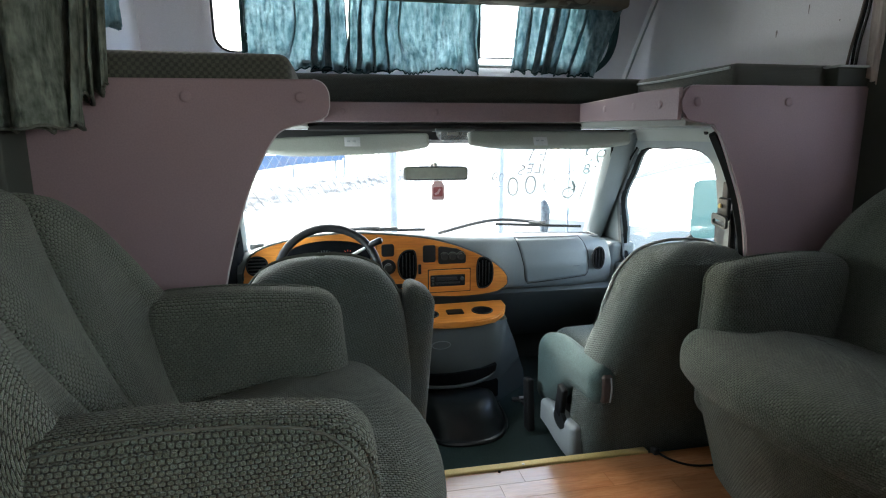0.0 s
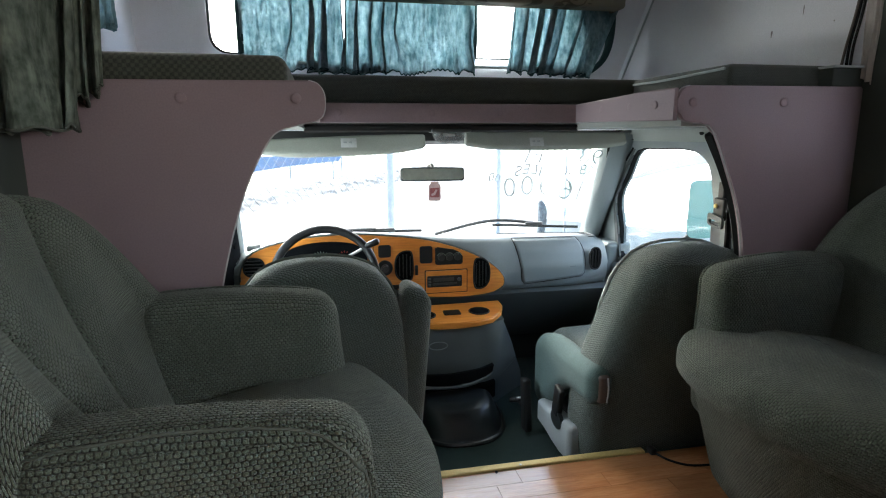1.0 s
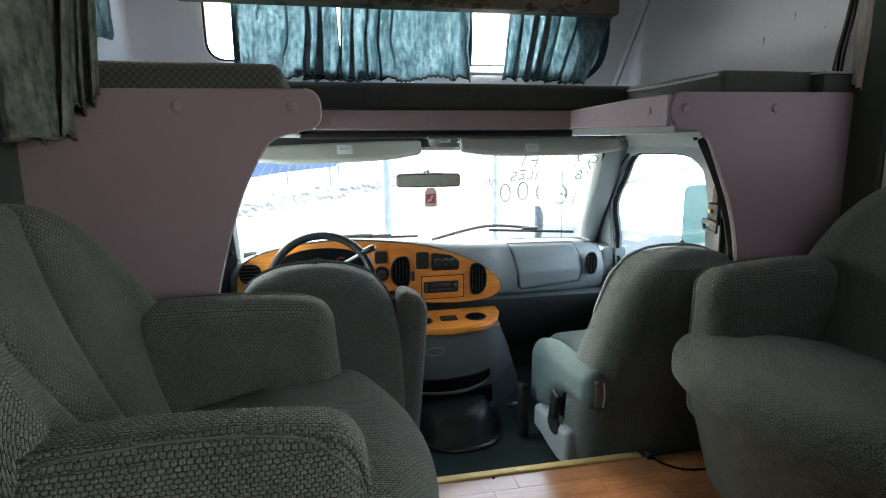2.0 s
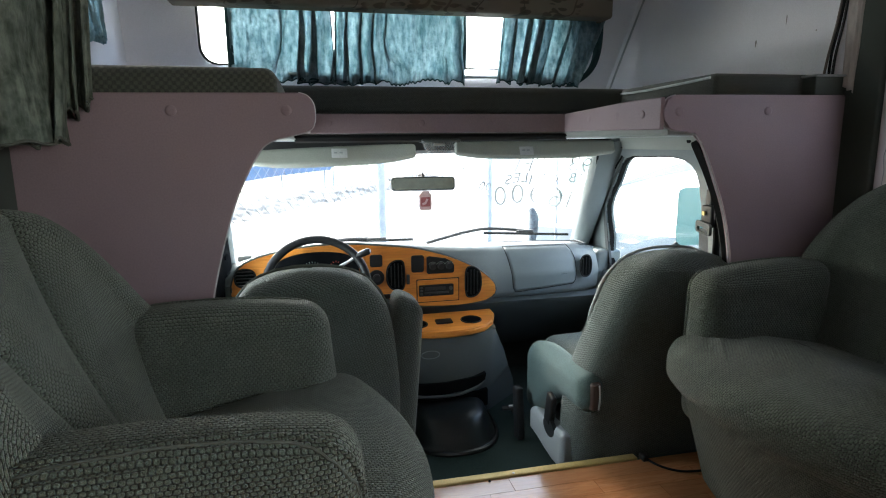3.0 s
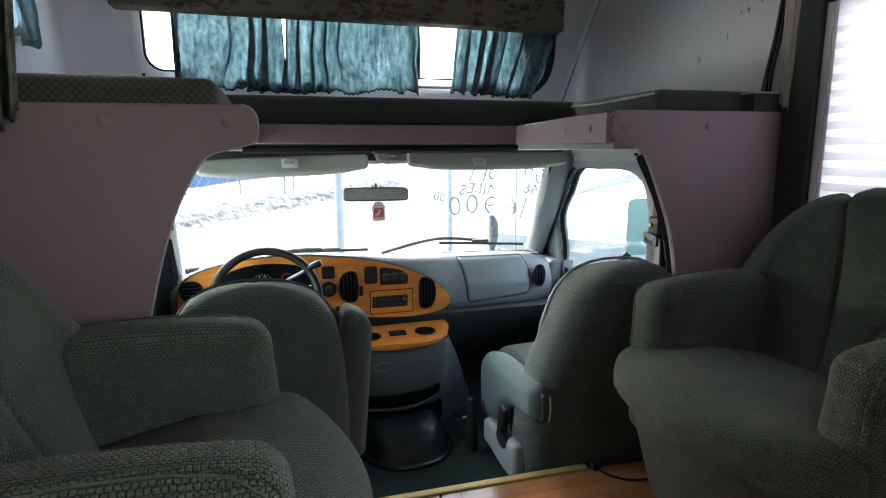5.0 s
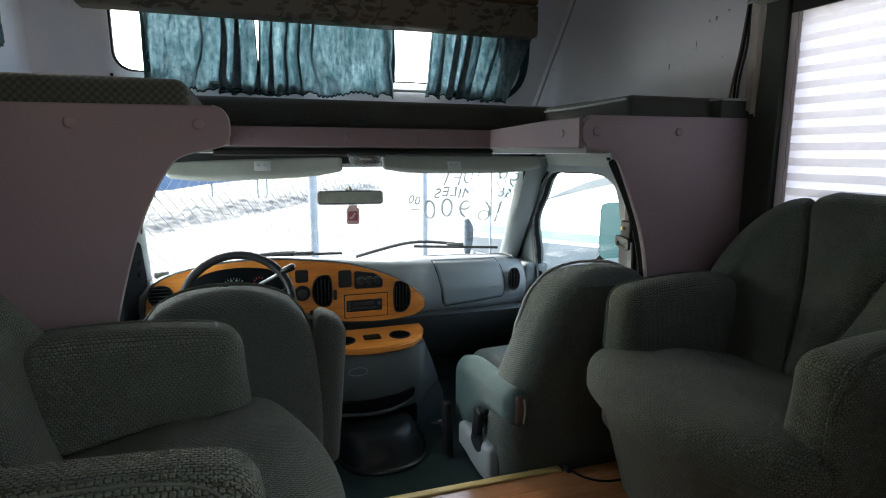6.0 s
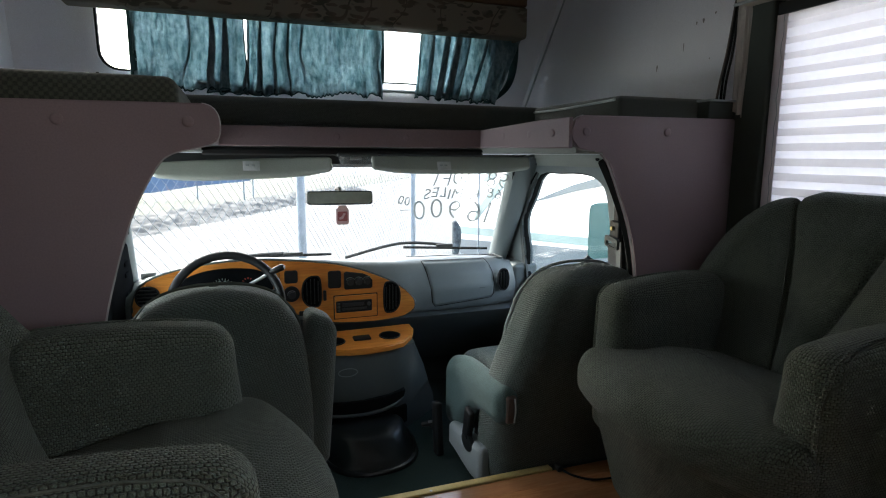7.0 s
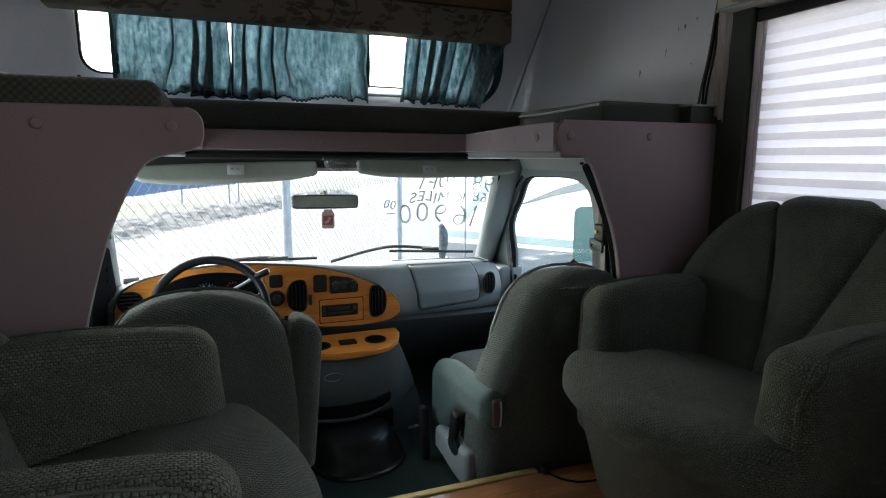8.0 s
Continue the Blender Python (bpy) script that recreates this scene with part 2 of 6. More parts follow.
GREYLT = plain("light_grey_trim", (0.30, 0.335, 0.345), (0.345, 0.38, 0.39), 0.5, 4, 380, 0.2, 0.0008)
VISOR = plain("visor_cloth", (0.29, 0.31, 0.28), (0.34, 0.36, 0.33), 0.85, 6, 300, 0.3)
BLACK = plain("black_plastic", (0.010, 0.011, 0.012), (0.015, 0.016, 0.017), 0.45, 6, 300, 0.15, spec=0.25)
BLACKGL = plain("black_moulding", (0.014, 0.018, 0.020), (0.020, 0.024, 0.026), 0.28, 3, 300, 0.05)
RUBBER = plain("rubber", (0.008, 0.009, 0.009), (0.013, 0.014, 0.014), 0.7, 8, 200, 0.3, spec=0.06)
CARPET = woven("cab_carpet", (0.028, 0.056, 0.054), (0.044, 0.076, 0.072), 0.005, 0.5, 0.001, 0.05, 0.7)
OAK = wood_trim("orange_woodgrain", (0.66, 0.25, 0.042), (0.52, 0.165, 0.024), 0.3)
PLANK = wood_trim("laminate_plank", (0.50, 0.24, 0.11), (0.40, 0.17, 0.07), 0.19, 1.6, True)
GOLD = plain("brass_strip", (0.55, 0.42, 0.16), (0.62, 0.48, 0.2), 0.4, 12, 200, 0.1, 0.0005, 0.35)
STEEL = plain("bright_metal", (0.5, 0.5, 0.5), (0.6, 0.6, 0.6), 0.3, 10, 200, 0.05, 0.0005, 0.9)
GALV = plain("galvanised_metal", (0.20, 0.23, 0.25), (0.27, 0.30, 0.32), 0.6, 10, 100, 0.1, 0.0005, 0.3)
WHITE = plain("white_plastic", (0.72, 0.73, 0.73), (0.78, 0.79, 0.79), 0.5, 8)
LABEL = plain("pale_label", (0.48, 0.50, 0.52), (0.56, 0.58, 0.60), 0.6, 30)
GAUGE = plain("gauge_marks", (0.20, 0.26, 0.22), (0.28, 0.33, 0.29), 0.6, 8)
RED = plain("red_marks", (0.5, 0.05, 0.03), (0.6, 0.07, 0.04), 0.6, 8)
PINK = plain("pink_card", (0.62, 0.42, 0.42), (0.68, 0.48, 0.48), 0.6, 30)
CORNICE = plain("cornice_wood", (0.10, 0.050, 0.026), (0.15, 0.075, 0.038), 0.5, 9)
BROWN = plain("brown_cap", (0.07, 0.055, 0.05), (0.10, 0.075, 0.065), 0.5, 12)
STRAP = plain("belt_webbing", (0.16, 0.17, 0.18), (0.2, 0.21, 0.22), 0.8, 20, 500, 0.3)
MARKER = plain("glass_marker_paint", (0.26, 0.285, 0.295), (0.40, 0.43, 0.44), 0.8, 30)
mt = MARKER.node_tree
mix = node(mt, "MixShader", [(0, noise_fac(mt, mt.nodes["Texture Coordinate"].outputs["Object"], 25.0, 3.0, 0.15, 1.25)), (1, mt.nodes["Principled BSDF"].outputs[0]), (2, node(mt, "BsdfTransparent").outputs[0])])
mt.links.new(mix.outputs[0], mt.nodes["Material Output"].inputs[0])
GLASS = glass("clear_glass")
# Green-grey tint stands in for the reflected coach interior.
MIRROR = plain("mirror_face", (0.46, 0.58, 0.52), (0.50, 0.61, 0.55), 0.03, 3, 50, 0.0, 0.0005, 1.0, 0.05)
COVER = plain("matt_black_cover", (0.006, 0.007, 0.008), (0.010, 0.011, 0.012), 0.9, 8, spec=0.0)
# Dim teal tint paints in what the door mirror reflects.
DOORMIRROR = plain("teal_reflection_mirror", (0.16, 0.34, 0.33), (0.2, 0.38, 0.37), 0.06, 3, 50, 0.0, 0.0005, 1.0, 0.08)
LENS = plain("frosted_lamp_lens", (0.22, 0.24, 0.24), (0.34, 0.36, 0.36), 0.06, 60)
lt = LENS.node_tree
mix = node(lt, "MixShader", [(0, 0.65), (1, lt.nodes["Principled BSDF"].outputs[0]), (2, node(lt, "BsdfTransparent").outputs[0])])
lt.links.new(mix.outputs[0], lt.nodes["Material Output"].inputs[0])
GROUND = plain("pale_concrete", (0.044, 0.045, 0.045), (0.060, 0.061, 0.061), 0.9, 0.6, 12, 0.3, 0.01)
GRAVEL = plain("gravel_bank", (0.022, 0.023, 0.021), (0.066, 0.065, 0.058), 0.95, 2.2, 6, 0.4, 0.03)
GRASS = plain("dry_grass", (0.016, 0.019, 0.008), (0.044, 0.045, 0.024), 0.95, 0.9, 5, 0.15, 0.01)
RVWHITE = plain("white_gelcoat", (0.75, 0.77, 0.78), (0.79, 0.81, 0.82), 0.25, 0.8)
RVBLUE = plain("blue_grey_decal", (0.024, 0.043, 0.062), (0.034, 0.055, 0.076), 0.4, 2)
RVTEAL = plain("pale_teal_decal", (0.085, 0.135, 0.145), (0.105, 0.16, 0.17), 0.4, 2)
SOLAR = plain("blue_panel", (0.040, 0.066, 0.100), (0.060, 0.096, 0.140), 0.4, 1.0)


# ---- mesh helpers ----
def world_of(ob):
    m = ob.matrix_basis.copy()
    if ob.parent:
        m = world_of(ob.parent) @ ob.matrix_parent_inverse @ m
    return m


WOVENS = (CHAIR, CAB_SEAT, SEAT_SIDE, CUSHION_PLAIN, CARPET)


def lay_uv(me, given=None):
    """Cloth laid on each face along its own plane, in metres, or as given for each vertex."""
    uv = me.uv_layers.new(name="UVMap")
    if given:
        for li, loop in enumerate(me.loops):
            uv.data[li].uv = given[loop.vertex_index]
        return
    for p in me.polygons:
        n = p.normal
        i = max(range(3), key=lambda q: abs(n[q]) * (1.35 if q == 2 else 1.0))
        j, k = ((1, 2), (0, 2), (0, 1))[i]
        for li in p.loop_indices:
            c = me.vertices[me.loops[li].vertex_index].co
            uv.data[li].uv = (c[j], c[k])


def part(name, bm, mat, parent=None, label="", smooth=True, uvs=None):
    """Links a bmesh, built in world places, as one mesh, under its thing or part if one is given."""
    me = bpy.data.meshes.new(name)
    bmesh.ops.recalc_face_normals(bm, faces=bm.faces)
    bm.to_mesh(me)
    bm.free()
    if smooth:
        me.shade_smooth()
        me.set_sharp_from_angle(angle=radians(42))
    me.materials.append(mat)
    if mat in WOVENS:
        lay_uv(me, uvs)
    ob = new(name, me)
    if parent:
        ob.parent = parent
        ob.matrix_parent_inverse = world_of(parent).inverted()
    return tagged(ob, label)


def thing(name, at, label, category, group="", kind=""):
    ob = new(name)
    ob.empty_display_size = 0.05
    ob.location = at
    return tagged(ob, label, category, group, kind)


def B():
    return bmesh.new()


def axis_steps(h, r, k, m):
    a = [r * (1 - math.tan(radians(45 * i / k))) for i in range(k + 1)][::-1]
    edge = [-h + x for x in a]
    mid = [(-h + r) + (2 * (h - r)) * i / m for i in range(1, m)]
    return edge + mid + [-x for x in edge[::-1]]


def rbox(bm, c, s, r=0.01, k=2, m=1, bulge=(0, 0, 0), f=None, turn=None):
    """A box with rounded edges, perhaps puffed out, bent by f (centred coordinates to centred coordinates) and turned."""
    h = [x / 2 for x in s]
    r = min(r, min(h) * 0.95)
    ax = [axis_steps(x, r, k, m) for x in h]
    done = {}

    def vert(p):
        key = tuple(round(x, 7) for x in p)
        if key not in done:
            q = Vector([max(-h[i] + r, min(h[i] - r, p[i])) for i in range(3)])
            d = Vector(p) - q
            v = q + d.normalized() * r
            u = [min(1.0, abs(v[i] / h[i])) for i in range(3)]
            for i in range(3):
                j, l = (i + 1) % 3, (i + 2) % 3
                w = (1 - u[j] ** 2.5) * (1 - u[l] ** 2.5)
                v[i] += bulge[i] * w * (1 if v[i] > 0 else -1) * u[i] ** 3
            if f:
                v = Vector(f(v))
            if turn:
                v = turn @ v
            done[key] = bm.verts.new(v + Vector(c))
        return done[key]

    for i in range(3):
        j, l = (i + 1) % 3, (i + 2) % 3
        for side in (-1, 1):
            for a0, a1 in zip(ax[j], ax[j][1:]):
                for b0, b1 in zip(ax[l], ax[l][1:]):
                    q = []
                    for a, b in ((a0, b0), (a1, b0), (a1, b1), (a0, b1)):
                        p = [0, 0, 0]
                        p[i], p[j], p[l] = side * h[i], a, b
                        q.append(vert(p))
                    bm.faces.new(q if side > 0 else q[::-1])
    return bm


def tube(bm, pts, r, n=8, closed=False, flat=1.0):
    pts = [Vector(p) for p in pts]
    rings = []
    up = Vector((0.13, 0.21, 0.97)).normalized()
    for i, p in enumerate(pts):
        a = pts[i - 1] if (i or closed) else p
        b = pts[(i + 1) % len(pts)] if (i + 1 < len(pts) or closed) else p
        d = (b - a).normalized()
        s = d.cross(up).normalized()
        w = s.cross(d)
        rr = r[i] if isinstance(r, (list, tuple)) else r
        rings.append([bm.verts.new(p + (s * math.cos(2 * math.pi * j / n) + w * flat * math.sin(2 * math.pi * j / n)) * rr) for j in range(n)])
    pairs = list(zip(rings, rings[1:])) + ([(rings[-1], rings[0])] if closed else [])
    for ra, rb in pairs:
        for j in range(n):
            bm.faces.new((ra[j], ra[(j + 1) % n], rb[(j + 1) % n], rb[j]))
    if not closed:
        bm.faces.new(rings[0][::-1])
        bm.faces.new(rings[-1])
    return bm


def loft(bm, rings, cap=True, closed=True):
    vs = [[bm.verts.new(p) for p in ring] for ring in rings]
    n = len(vs[0])
    for a, b in zip(vs, vs[1:]):
        for j in range(n if closed else n - 1):
            bm.faces.new((a[j], a[(j + 1) % n], b[(j + 1) % n], b[j]))
    if cap:
        bm.faces.new(vs[0][::-1])
        bm.faces.new(vs[-1])
    return bm


def prism(bm, pts, to, t0, t1, bevel=0.0, seg=2):
    """A plate with the outline pts (u, v), from depth t0 to t1; to(u, v, t) gives the place."""
    a = [bm.verts.new(to(u, v, t0)) for u, v in pts]
    b = [bm.verts.new(to(u, v, t1)) for u, v in pts]
    n = len(pts)
    fs = [bm.faces.new(a), bm.faces.new(b[::-1])]
    for j in range(n):
        fs.append(bm.faces.new((a[j], b[j], b[(j + 1) % n], a[(j + 1) % n])))
    if bevel:
        es = list({e for f in fs[:2] for e in f.edges})
        bmesh.ops.bevel(bm, geom=es, offset=bevel, segments=seg, affect="EDGES", clamp_overlap=True)
    return bm


def ring_plate(bm, outer, inner, to, t0, t1):
    """A frame between two outlines with as many points each."""
    n = len(outer)
    v = [[bm.verts.new(to(u, w, t)) for u, w in loop] for t in (t0, t1) for loop in (outer, inner)]
    oa, ia, ob, ib = v
    for j in range(n):
        k = (j + 1) % n
        bm.faces.new((oa[j], oa[k], ia[k], ia[j]))
        bm.faces.new((ob[j], ib[j], ib[k], ob[k]))
        bm.faces.new((oa[j], ob[j], ob[k], oa[k]))
        bm.faces.new((ia[j], ia[k], ib[k], ib[j]))
    return bm


def sheet(bm, nu, nv, f, wrap=False):
    vs = [[bm.verts.new(f(i / nu, j / nv)) for i in range(nu + (0 if wrap else 1))] for j in range(nv + 1)]
    for j in range(nv):
        for i in range(nu):
            k = (i + 1) % len(vs[0])
            bm.faces.new((vs[j][i], vs[j][k], vs[j + 1][k], vs[j + 1][i]))
    return bm


def thicken(ob, t):
    s = ob.modifiers.new("thickness", "SOLIDIFY")
    s.thickness, s.offset = t, 0
    return ob


def smooth_line(pts, n=8, closed=False):
    """A smooth curve through the points."""
    P = [Vector(p) for p in pts]
    out = []
    m = len(P)
    for i in range(m if closed else m - 1):
        p0 = P[i - 1] if (i or closed) else P[0]
        p1, p2 = P[i], P[(i + 1) % m]
        p3 = P[(i + 2) % m] if (closed or i + 2 < m) else p2
        for j in range(n):
            t = j / n
            out.append(0.5 * (2 * p1 + (p2 - p0) * t + (2 * p0 - 5 * p1 + 4 * p2 - p3) * t * t + (3 * p1 - p0 - 3 * p2 + p3) * t ** 3))
    if not closed:
        out.append(P[-1])
    return out


def rounded(w, h, r, n=4, cx=0.0, cy=0.0):
    pts = []
    for sx, sy, a0 in ((1, 1, 0), (-1, 1, 90), (-1, -1, 180), (1, -1, 270)):
        for i in range(n + 1):
            a = radians(a0 + 90 * i / n)
            pts.append((cx + sx * (w / 2 - r) + r * math.cos(a), cy + sy * (h / 2 - r) + r * math.sin(a)))
    return pts


def oval(rx, ry, n=24, cx=0.0, cy=0.0, p=2.0):
    pts = []
    for i in range(n):
        c, s = math.cos(2 * math.pi * i / n), math.sin(2 * math.pi * i / n)
        pts.append((cx + rx * math.copysign(abs(c) ** (2 / p), c), cy + ry * math.copysign(abs(s) ** (2 / p), s)))
    return pts


def lerp(table, x):
    for (x0, y0), (x1, y1) in zip(table, table[1:]):
        if x <= x1:
            return y0 + (y1 - y0) * max(0.0, (x - x0) / (x1 - x0))
    return table[-1][1]


def xz(y):
    return lambda u, v, t: (u, y + t, v)


def yz(x):
    return lambda u, v, t: (x + t, u, v)


def xy(z):
    return lambda u, v, t: (u, v, z + t)


def holed(bm, us, vs, holes, to, t0, t1):
    """A wall of cells between the lines us and vs, but for the cells in holes, with faces round each opening."""
    solid = {(i, j) for i in range(len(us) - 1) for j in range(len(vs) - 1)} - set(holes)
    made = {}

    def vert(i, j, t):
        if (i, j, t) not in made:
            made[i, j, t] = bm.verts.new(to(us[i], vs[j], (t0, t1)[t]))
        return made[i, j, t]

    for i, j in solid:
        for t in (0, 1):
            q = [vert(i, j, t), vert(i + 1, j, t), vert(i + 1, j + 1, t), vert(i, j + 1, t)]
            bm.faces.new(q if t else q[::-1])
        for (di, dj), (a, b) in {(-1, 0): ((i, j), (i, j + 1)), (1, 0): ((i + 1, j), (i + 1, j + 1)), (0, -1): ((i, j), (i + 1, j)), (0, 1): ((i, j + 1), (i + 1, j + 1))}.items():
            if (i + di, j + dj) not in solid:
                bm.faces.new((vert(*a, 0), vert(*b, 0), vert(*b, 1), vert(*a, 1)))
    return bm
# ---- the coach: floor, walls, ceiling ----
HW = 1.13          # half the inner width
floor = part("floor", rbox(B(), (0, -0.54, -0.035), (2 * HW + 0.1, 4.12, 0.058), 0.002, 1), DARKTRIM, None, "dark sub-floor under the laminate planks")
tagged(floor, category="floor", kind="structure")
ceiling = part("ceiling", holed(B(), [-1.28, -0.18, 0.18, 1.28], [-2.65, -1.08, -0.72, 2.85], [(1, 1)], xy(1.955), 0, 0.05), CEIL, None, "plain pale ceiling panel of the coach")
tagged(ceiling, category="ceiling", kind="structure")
# Unseen vent over the ceiling hole, added to let sky light in.
added_vent = thing("roof_vent", (0, -0.90, 2.0), "unseen square roof vent with a dome, added to let in sky light", "vent", kind="structure")
part("frame", ring_plate(B(), rounded(0.40, 0.40, 0.02, 3, 0, -0.90), rounded(0.35, 0.35, 0.015, 3, 0, -0.90), xy(1.945), 0, 0.012), WHITE, added_vent)
part("dome", sheet(B(), 8, 8, lambda u, v: (-0.19 + 0.38 * u, -1.09 + 0.38 * v, 2.01 + 0.05 * math.sin(math.pi * u) * math.sin(math.pi * v))), GLASS, added_vent).visible_shadow = False

w = part("wall_rear", holed(B(), [-1.18, -0.8, 0.9, 1.18], [-0.02, 0.9, 1.45, 1.955], [(1, 1)], xz(-2.60), 0, -0.05), WALL, None, "pale rear wall of the coach with one added window")
tagged(w, category="wall", kind="structure")
bm = holed(B(), [-2.6, 1.466], [-0.02, 1.955], [], yz(-HW), 0, -0.05)
tagged(part("wall_left", bm, CABIN, None, "plain drab panelled side wall"), category="wall", kind="structure")
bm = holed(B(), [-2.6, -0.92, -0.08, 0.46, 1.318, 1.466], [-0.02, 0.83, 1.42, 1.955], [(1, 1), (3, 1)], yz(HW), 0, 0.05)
tagged(part("wall_right", bm, CABIN, None, "drab panelled side wall with a blind-covered window and an added one"), category="wall", kind="structure")


# Out-of-view partition, added to keep rear light off the right chair.
tagged(part("wall_partition", rbox(B(), (0.845, 0.415, 0.975), (0.57, 0.03, 1.954), 0.004, 1), CABIN, None, "plain drab unseen partition, added to shade the chair"), category="wall", kind="structure")


def cap_side(x0, x1b, x1t, name, label, hole=None):
    """A side wall of the nose over the cab, running inwards to the front."""
    def to(u, v, t):
        x = x0 + ((x1b + (x1t - x1b) * (v - 1.1) / 0.6) - x0) * ((u - 1.47) / 1.28) ** 1.3
        return (x + math.copysign(t, x0), u, v)
    us = [1.47 + 1.28 * i / 10 for i in range(11)]
    vs = [1.0, 1.27, 1.36, 1.5, 1.65, 1.8, 1.955]
    bm = holed(B(), us, vs, hole or [], to, 0, 0.04)
    return tagged(part(name, bm, WALL, None, label), category="wall", kind="structure")


def nose_x(y, z):
    return HW + ((0.95 + 0.20 * (z - 1.1) / 0.6) - HW) * ((y - 1.47) / 1.28) ** 1.3


right_nose = cap_side(HW, 0.95, 1.15, "wall_nose_right", "scuffed pale wallboard beside the overcab bunk")
cap_side(-HW, -1.17, -1.19, "wall_nose_left", "pale wallboard beside the overcab bunk with a small window", [(3, 3), (4, 3), (3, 2), (4, 2)])


part("corner_trim", tube(B(), smooth_line([(1.197, 2.60, 1.90), (1.156, 2.628, 1.74), (1.109, 2.655, 1.584), (1.064, 2.678, 1.442), (1.014, 2.698, 1.285), (0.99, 2.708, 1.20)], 5), 0.005, 6), GREYLT, right_nose, "pale corner trim")
for y, z, a, b in ((1.86, 1.322, 0.004, 0.013), (1.66, 1.455, 0.006, 0.008), (1.69, 1.452, 0.004, 0.006), (1.61, 1.47, 0.005, 0.004), (1.62, 1.325, 0.003, 0.003), (1.74, 1.38, 0.002, 0.016)):
    pts = [(y + a * math.cos(k * 0.7) * (0.7 + 0.3 * math.sin(k * 2.1)), z + b * math.sin(k * 0.7)) for k in range(9)]
    part("scuff", prism(B(), pts, lambda u, v, t: (nose_x(u, v) - 0.0015 - t, u, v), 0, 0.001), SMUDGE, right_nose, "small dark scuff")


def front_y(z):
    return 2.76 - 0.10 * (z - 1.1)


WIN = rounded(1.62, 0.42, 0.075, 5, -0.08, 1.535)      # overcab front window
big = [(0.0 + max(-1.24, min(1.24, (u + 0.08) * 4)), 1.475 + max(-0.48, min(0.48, (v - 1.535) * 6))) for u, v in WIN]
nose = ring_plate(B(), big, WIN, lambda u, v, t: (u, front_y(v) + t, v), 0, 0.05)
nose = part("wall_nose_front", nose, WALL, None, "pale moulded nose wall with a wide window")
tagged(nose, category="wall", kind="structure")
w1 = thing("window_1", (0.02, 2.75, 1.32), "wide overcab window with rounded corners and black seal", "window", kind="structure")
grow = [(-0.08 + (u + 0.08) * 1.035, 1.535 + (v - 1.535) * 1.14) for u, v in WIN]
part("window_frame", ring_plate(B(), grow, WIN, lambda u, v, t: (u, front_y(v) - 0.012 + t, v), 0, 0.010), WALL, w1, "pale moulded frame")
shrink = [(-0.08 + (u + 0.08) * 0.990, 1.535 + (v - 1.535) * 0.958) for u, v in WIN]
part("seal", ring_plate(B(), WIN, shrink, lambda u, v, t: (u, front_y(v) - 0.006 + t, v), 0, 0.03), RUBBER, w1, "black rubber seal")
pane = part("pane", prism(B(), shrink, lambda u, v, t: (u, front_y(v) + 0.012 + t, v), 0, 0.004), GLASS, w1)
pane.visible_shadow = False
part("glazing_bar", rbox(B(), (0.262, front_y(1.53) - 0.002, 1.53), (0.02, 0.02, 0.40), 0.004, 1), RUBBER, w1)
part("sill", rbox(B(), (-0.03, 2.700, 1.290), (1.66, 0.05, 0.012), 0.004, 1), GREYLT, w1, "pale ledge below the glass")
part("corner_clip", rbox(B(), (-0.895, 2.725, 1.31), (0.012, 0.012, 0.012), 0.003, 1), BLACK, w1)

# small side window of the bunk with its tied-back curtain
w2 = thing("window_2", (-1.15, 1.98, 1.36), "small bunk side window with a pale frame", "window", kind="structure")
lo = rounded(0.26, 0.29, 0.03, 3, 1.982, 1.505)
part("window_frame", ring_plate(B(), [(1.982 + (u - 1.982) * 1.14, 1.505 + (v - 1.505) * 1.14) for u, v in lo], lo, yz(-1.142), 0, 0.03), GREYLT, w2)
part("pane", prism(B(), lo, yz(-1.17), 0, 0.004), GLASS, w2).visible_shadow = False

# Unseen window, added so light reaches the left chair and panel.
w5 = thing("window_5", (1.15, -0.50, 0.83), "plain unseen side window added to let in light", "window", kind="structure")
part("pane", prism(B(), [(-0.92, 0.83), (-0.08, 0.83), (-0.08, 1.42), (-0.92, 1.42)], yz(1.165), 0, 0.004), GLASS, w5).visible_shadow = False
# Unseen window, added for light from behind and the mirror's reflection.
w4 = thing("window_4", (0.25, -2.6, 1.0), "unseen rear window with a drawn pale blind, added for light", "window", kind="structure")
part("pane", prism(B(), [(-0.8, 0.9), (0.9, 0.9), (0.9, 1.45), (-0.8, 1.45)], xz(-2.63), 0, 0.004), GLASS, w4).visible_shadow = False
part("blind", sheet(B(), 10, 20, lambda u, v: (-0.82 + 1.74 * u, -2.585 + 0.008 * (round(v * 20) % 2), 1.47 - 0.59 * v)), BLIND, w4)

# ---- mauve vinyl panels either side of the cab opening ----
LEFT = [(-1.128, -0.002), (-1.128, 1.103), (-0.475, 1.108), (-0.450, 1.100), (-0.436, 1.077), (-0.436, 1.040), (-0.450, 1.020), (-0.490, 1.009), (-0.540, 0.995), (-0.571, 0.966), (-0.614, 0.888), (-0.645, 0.808), (-0.677, 0.700), (-0.700, 0.603), (-0.722, 0.45), (-0.738, 0.25), (-0.742, -0.002)]
RIGHT = [(1.128, -0.002), (1.128, 1.114), (0.535, 1.111), (0.507, 1.102), (0.493, 1.081), (0.497, 1.040), (0.511, 1.022), (0.540, 1.014), (0.587, 1.009), (0.620, 0.980), (0.672, 0.869), (0.710, 0.772), (0.736, 0.657), (0.752, 0.5), (0.762, 0.25), (0.765, -0.002)]


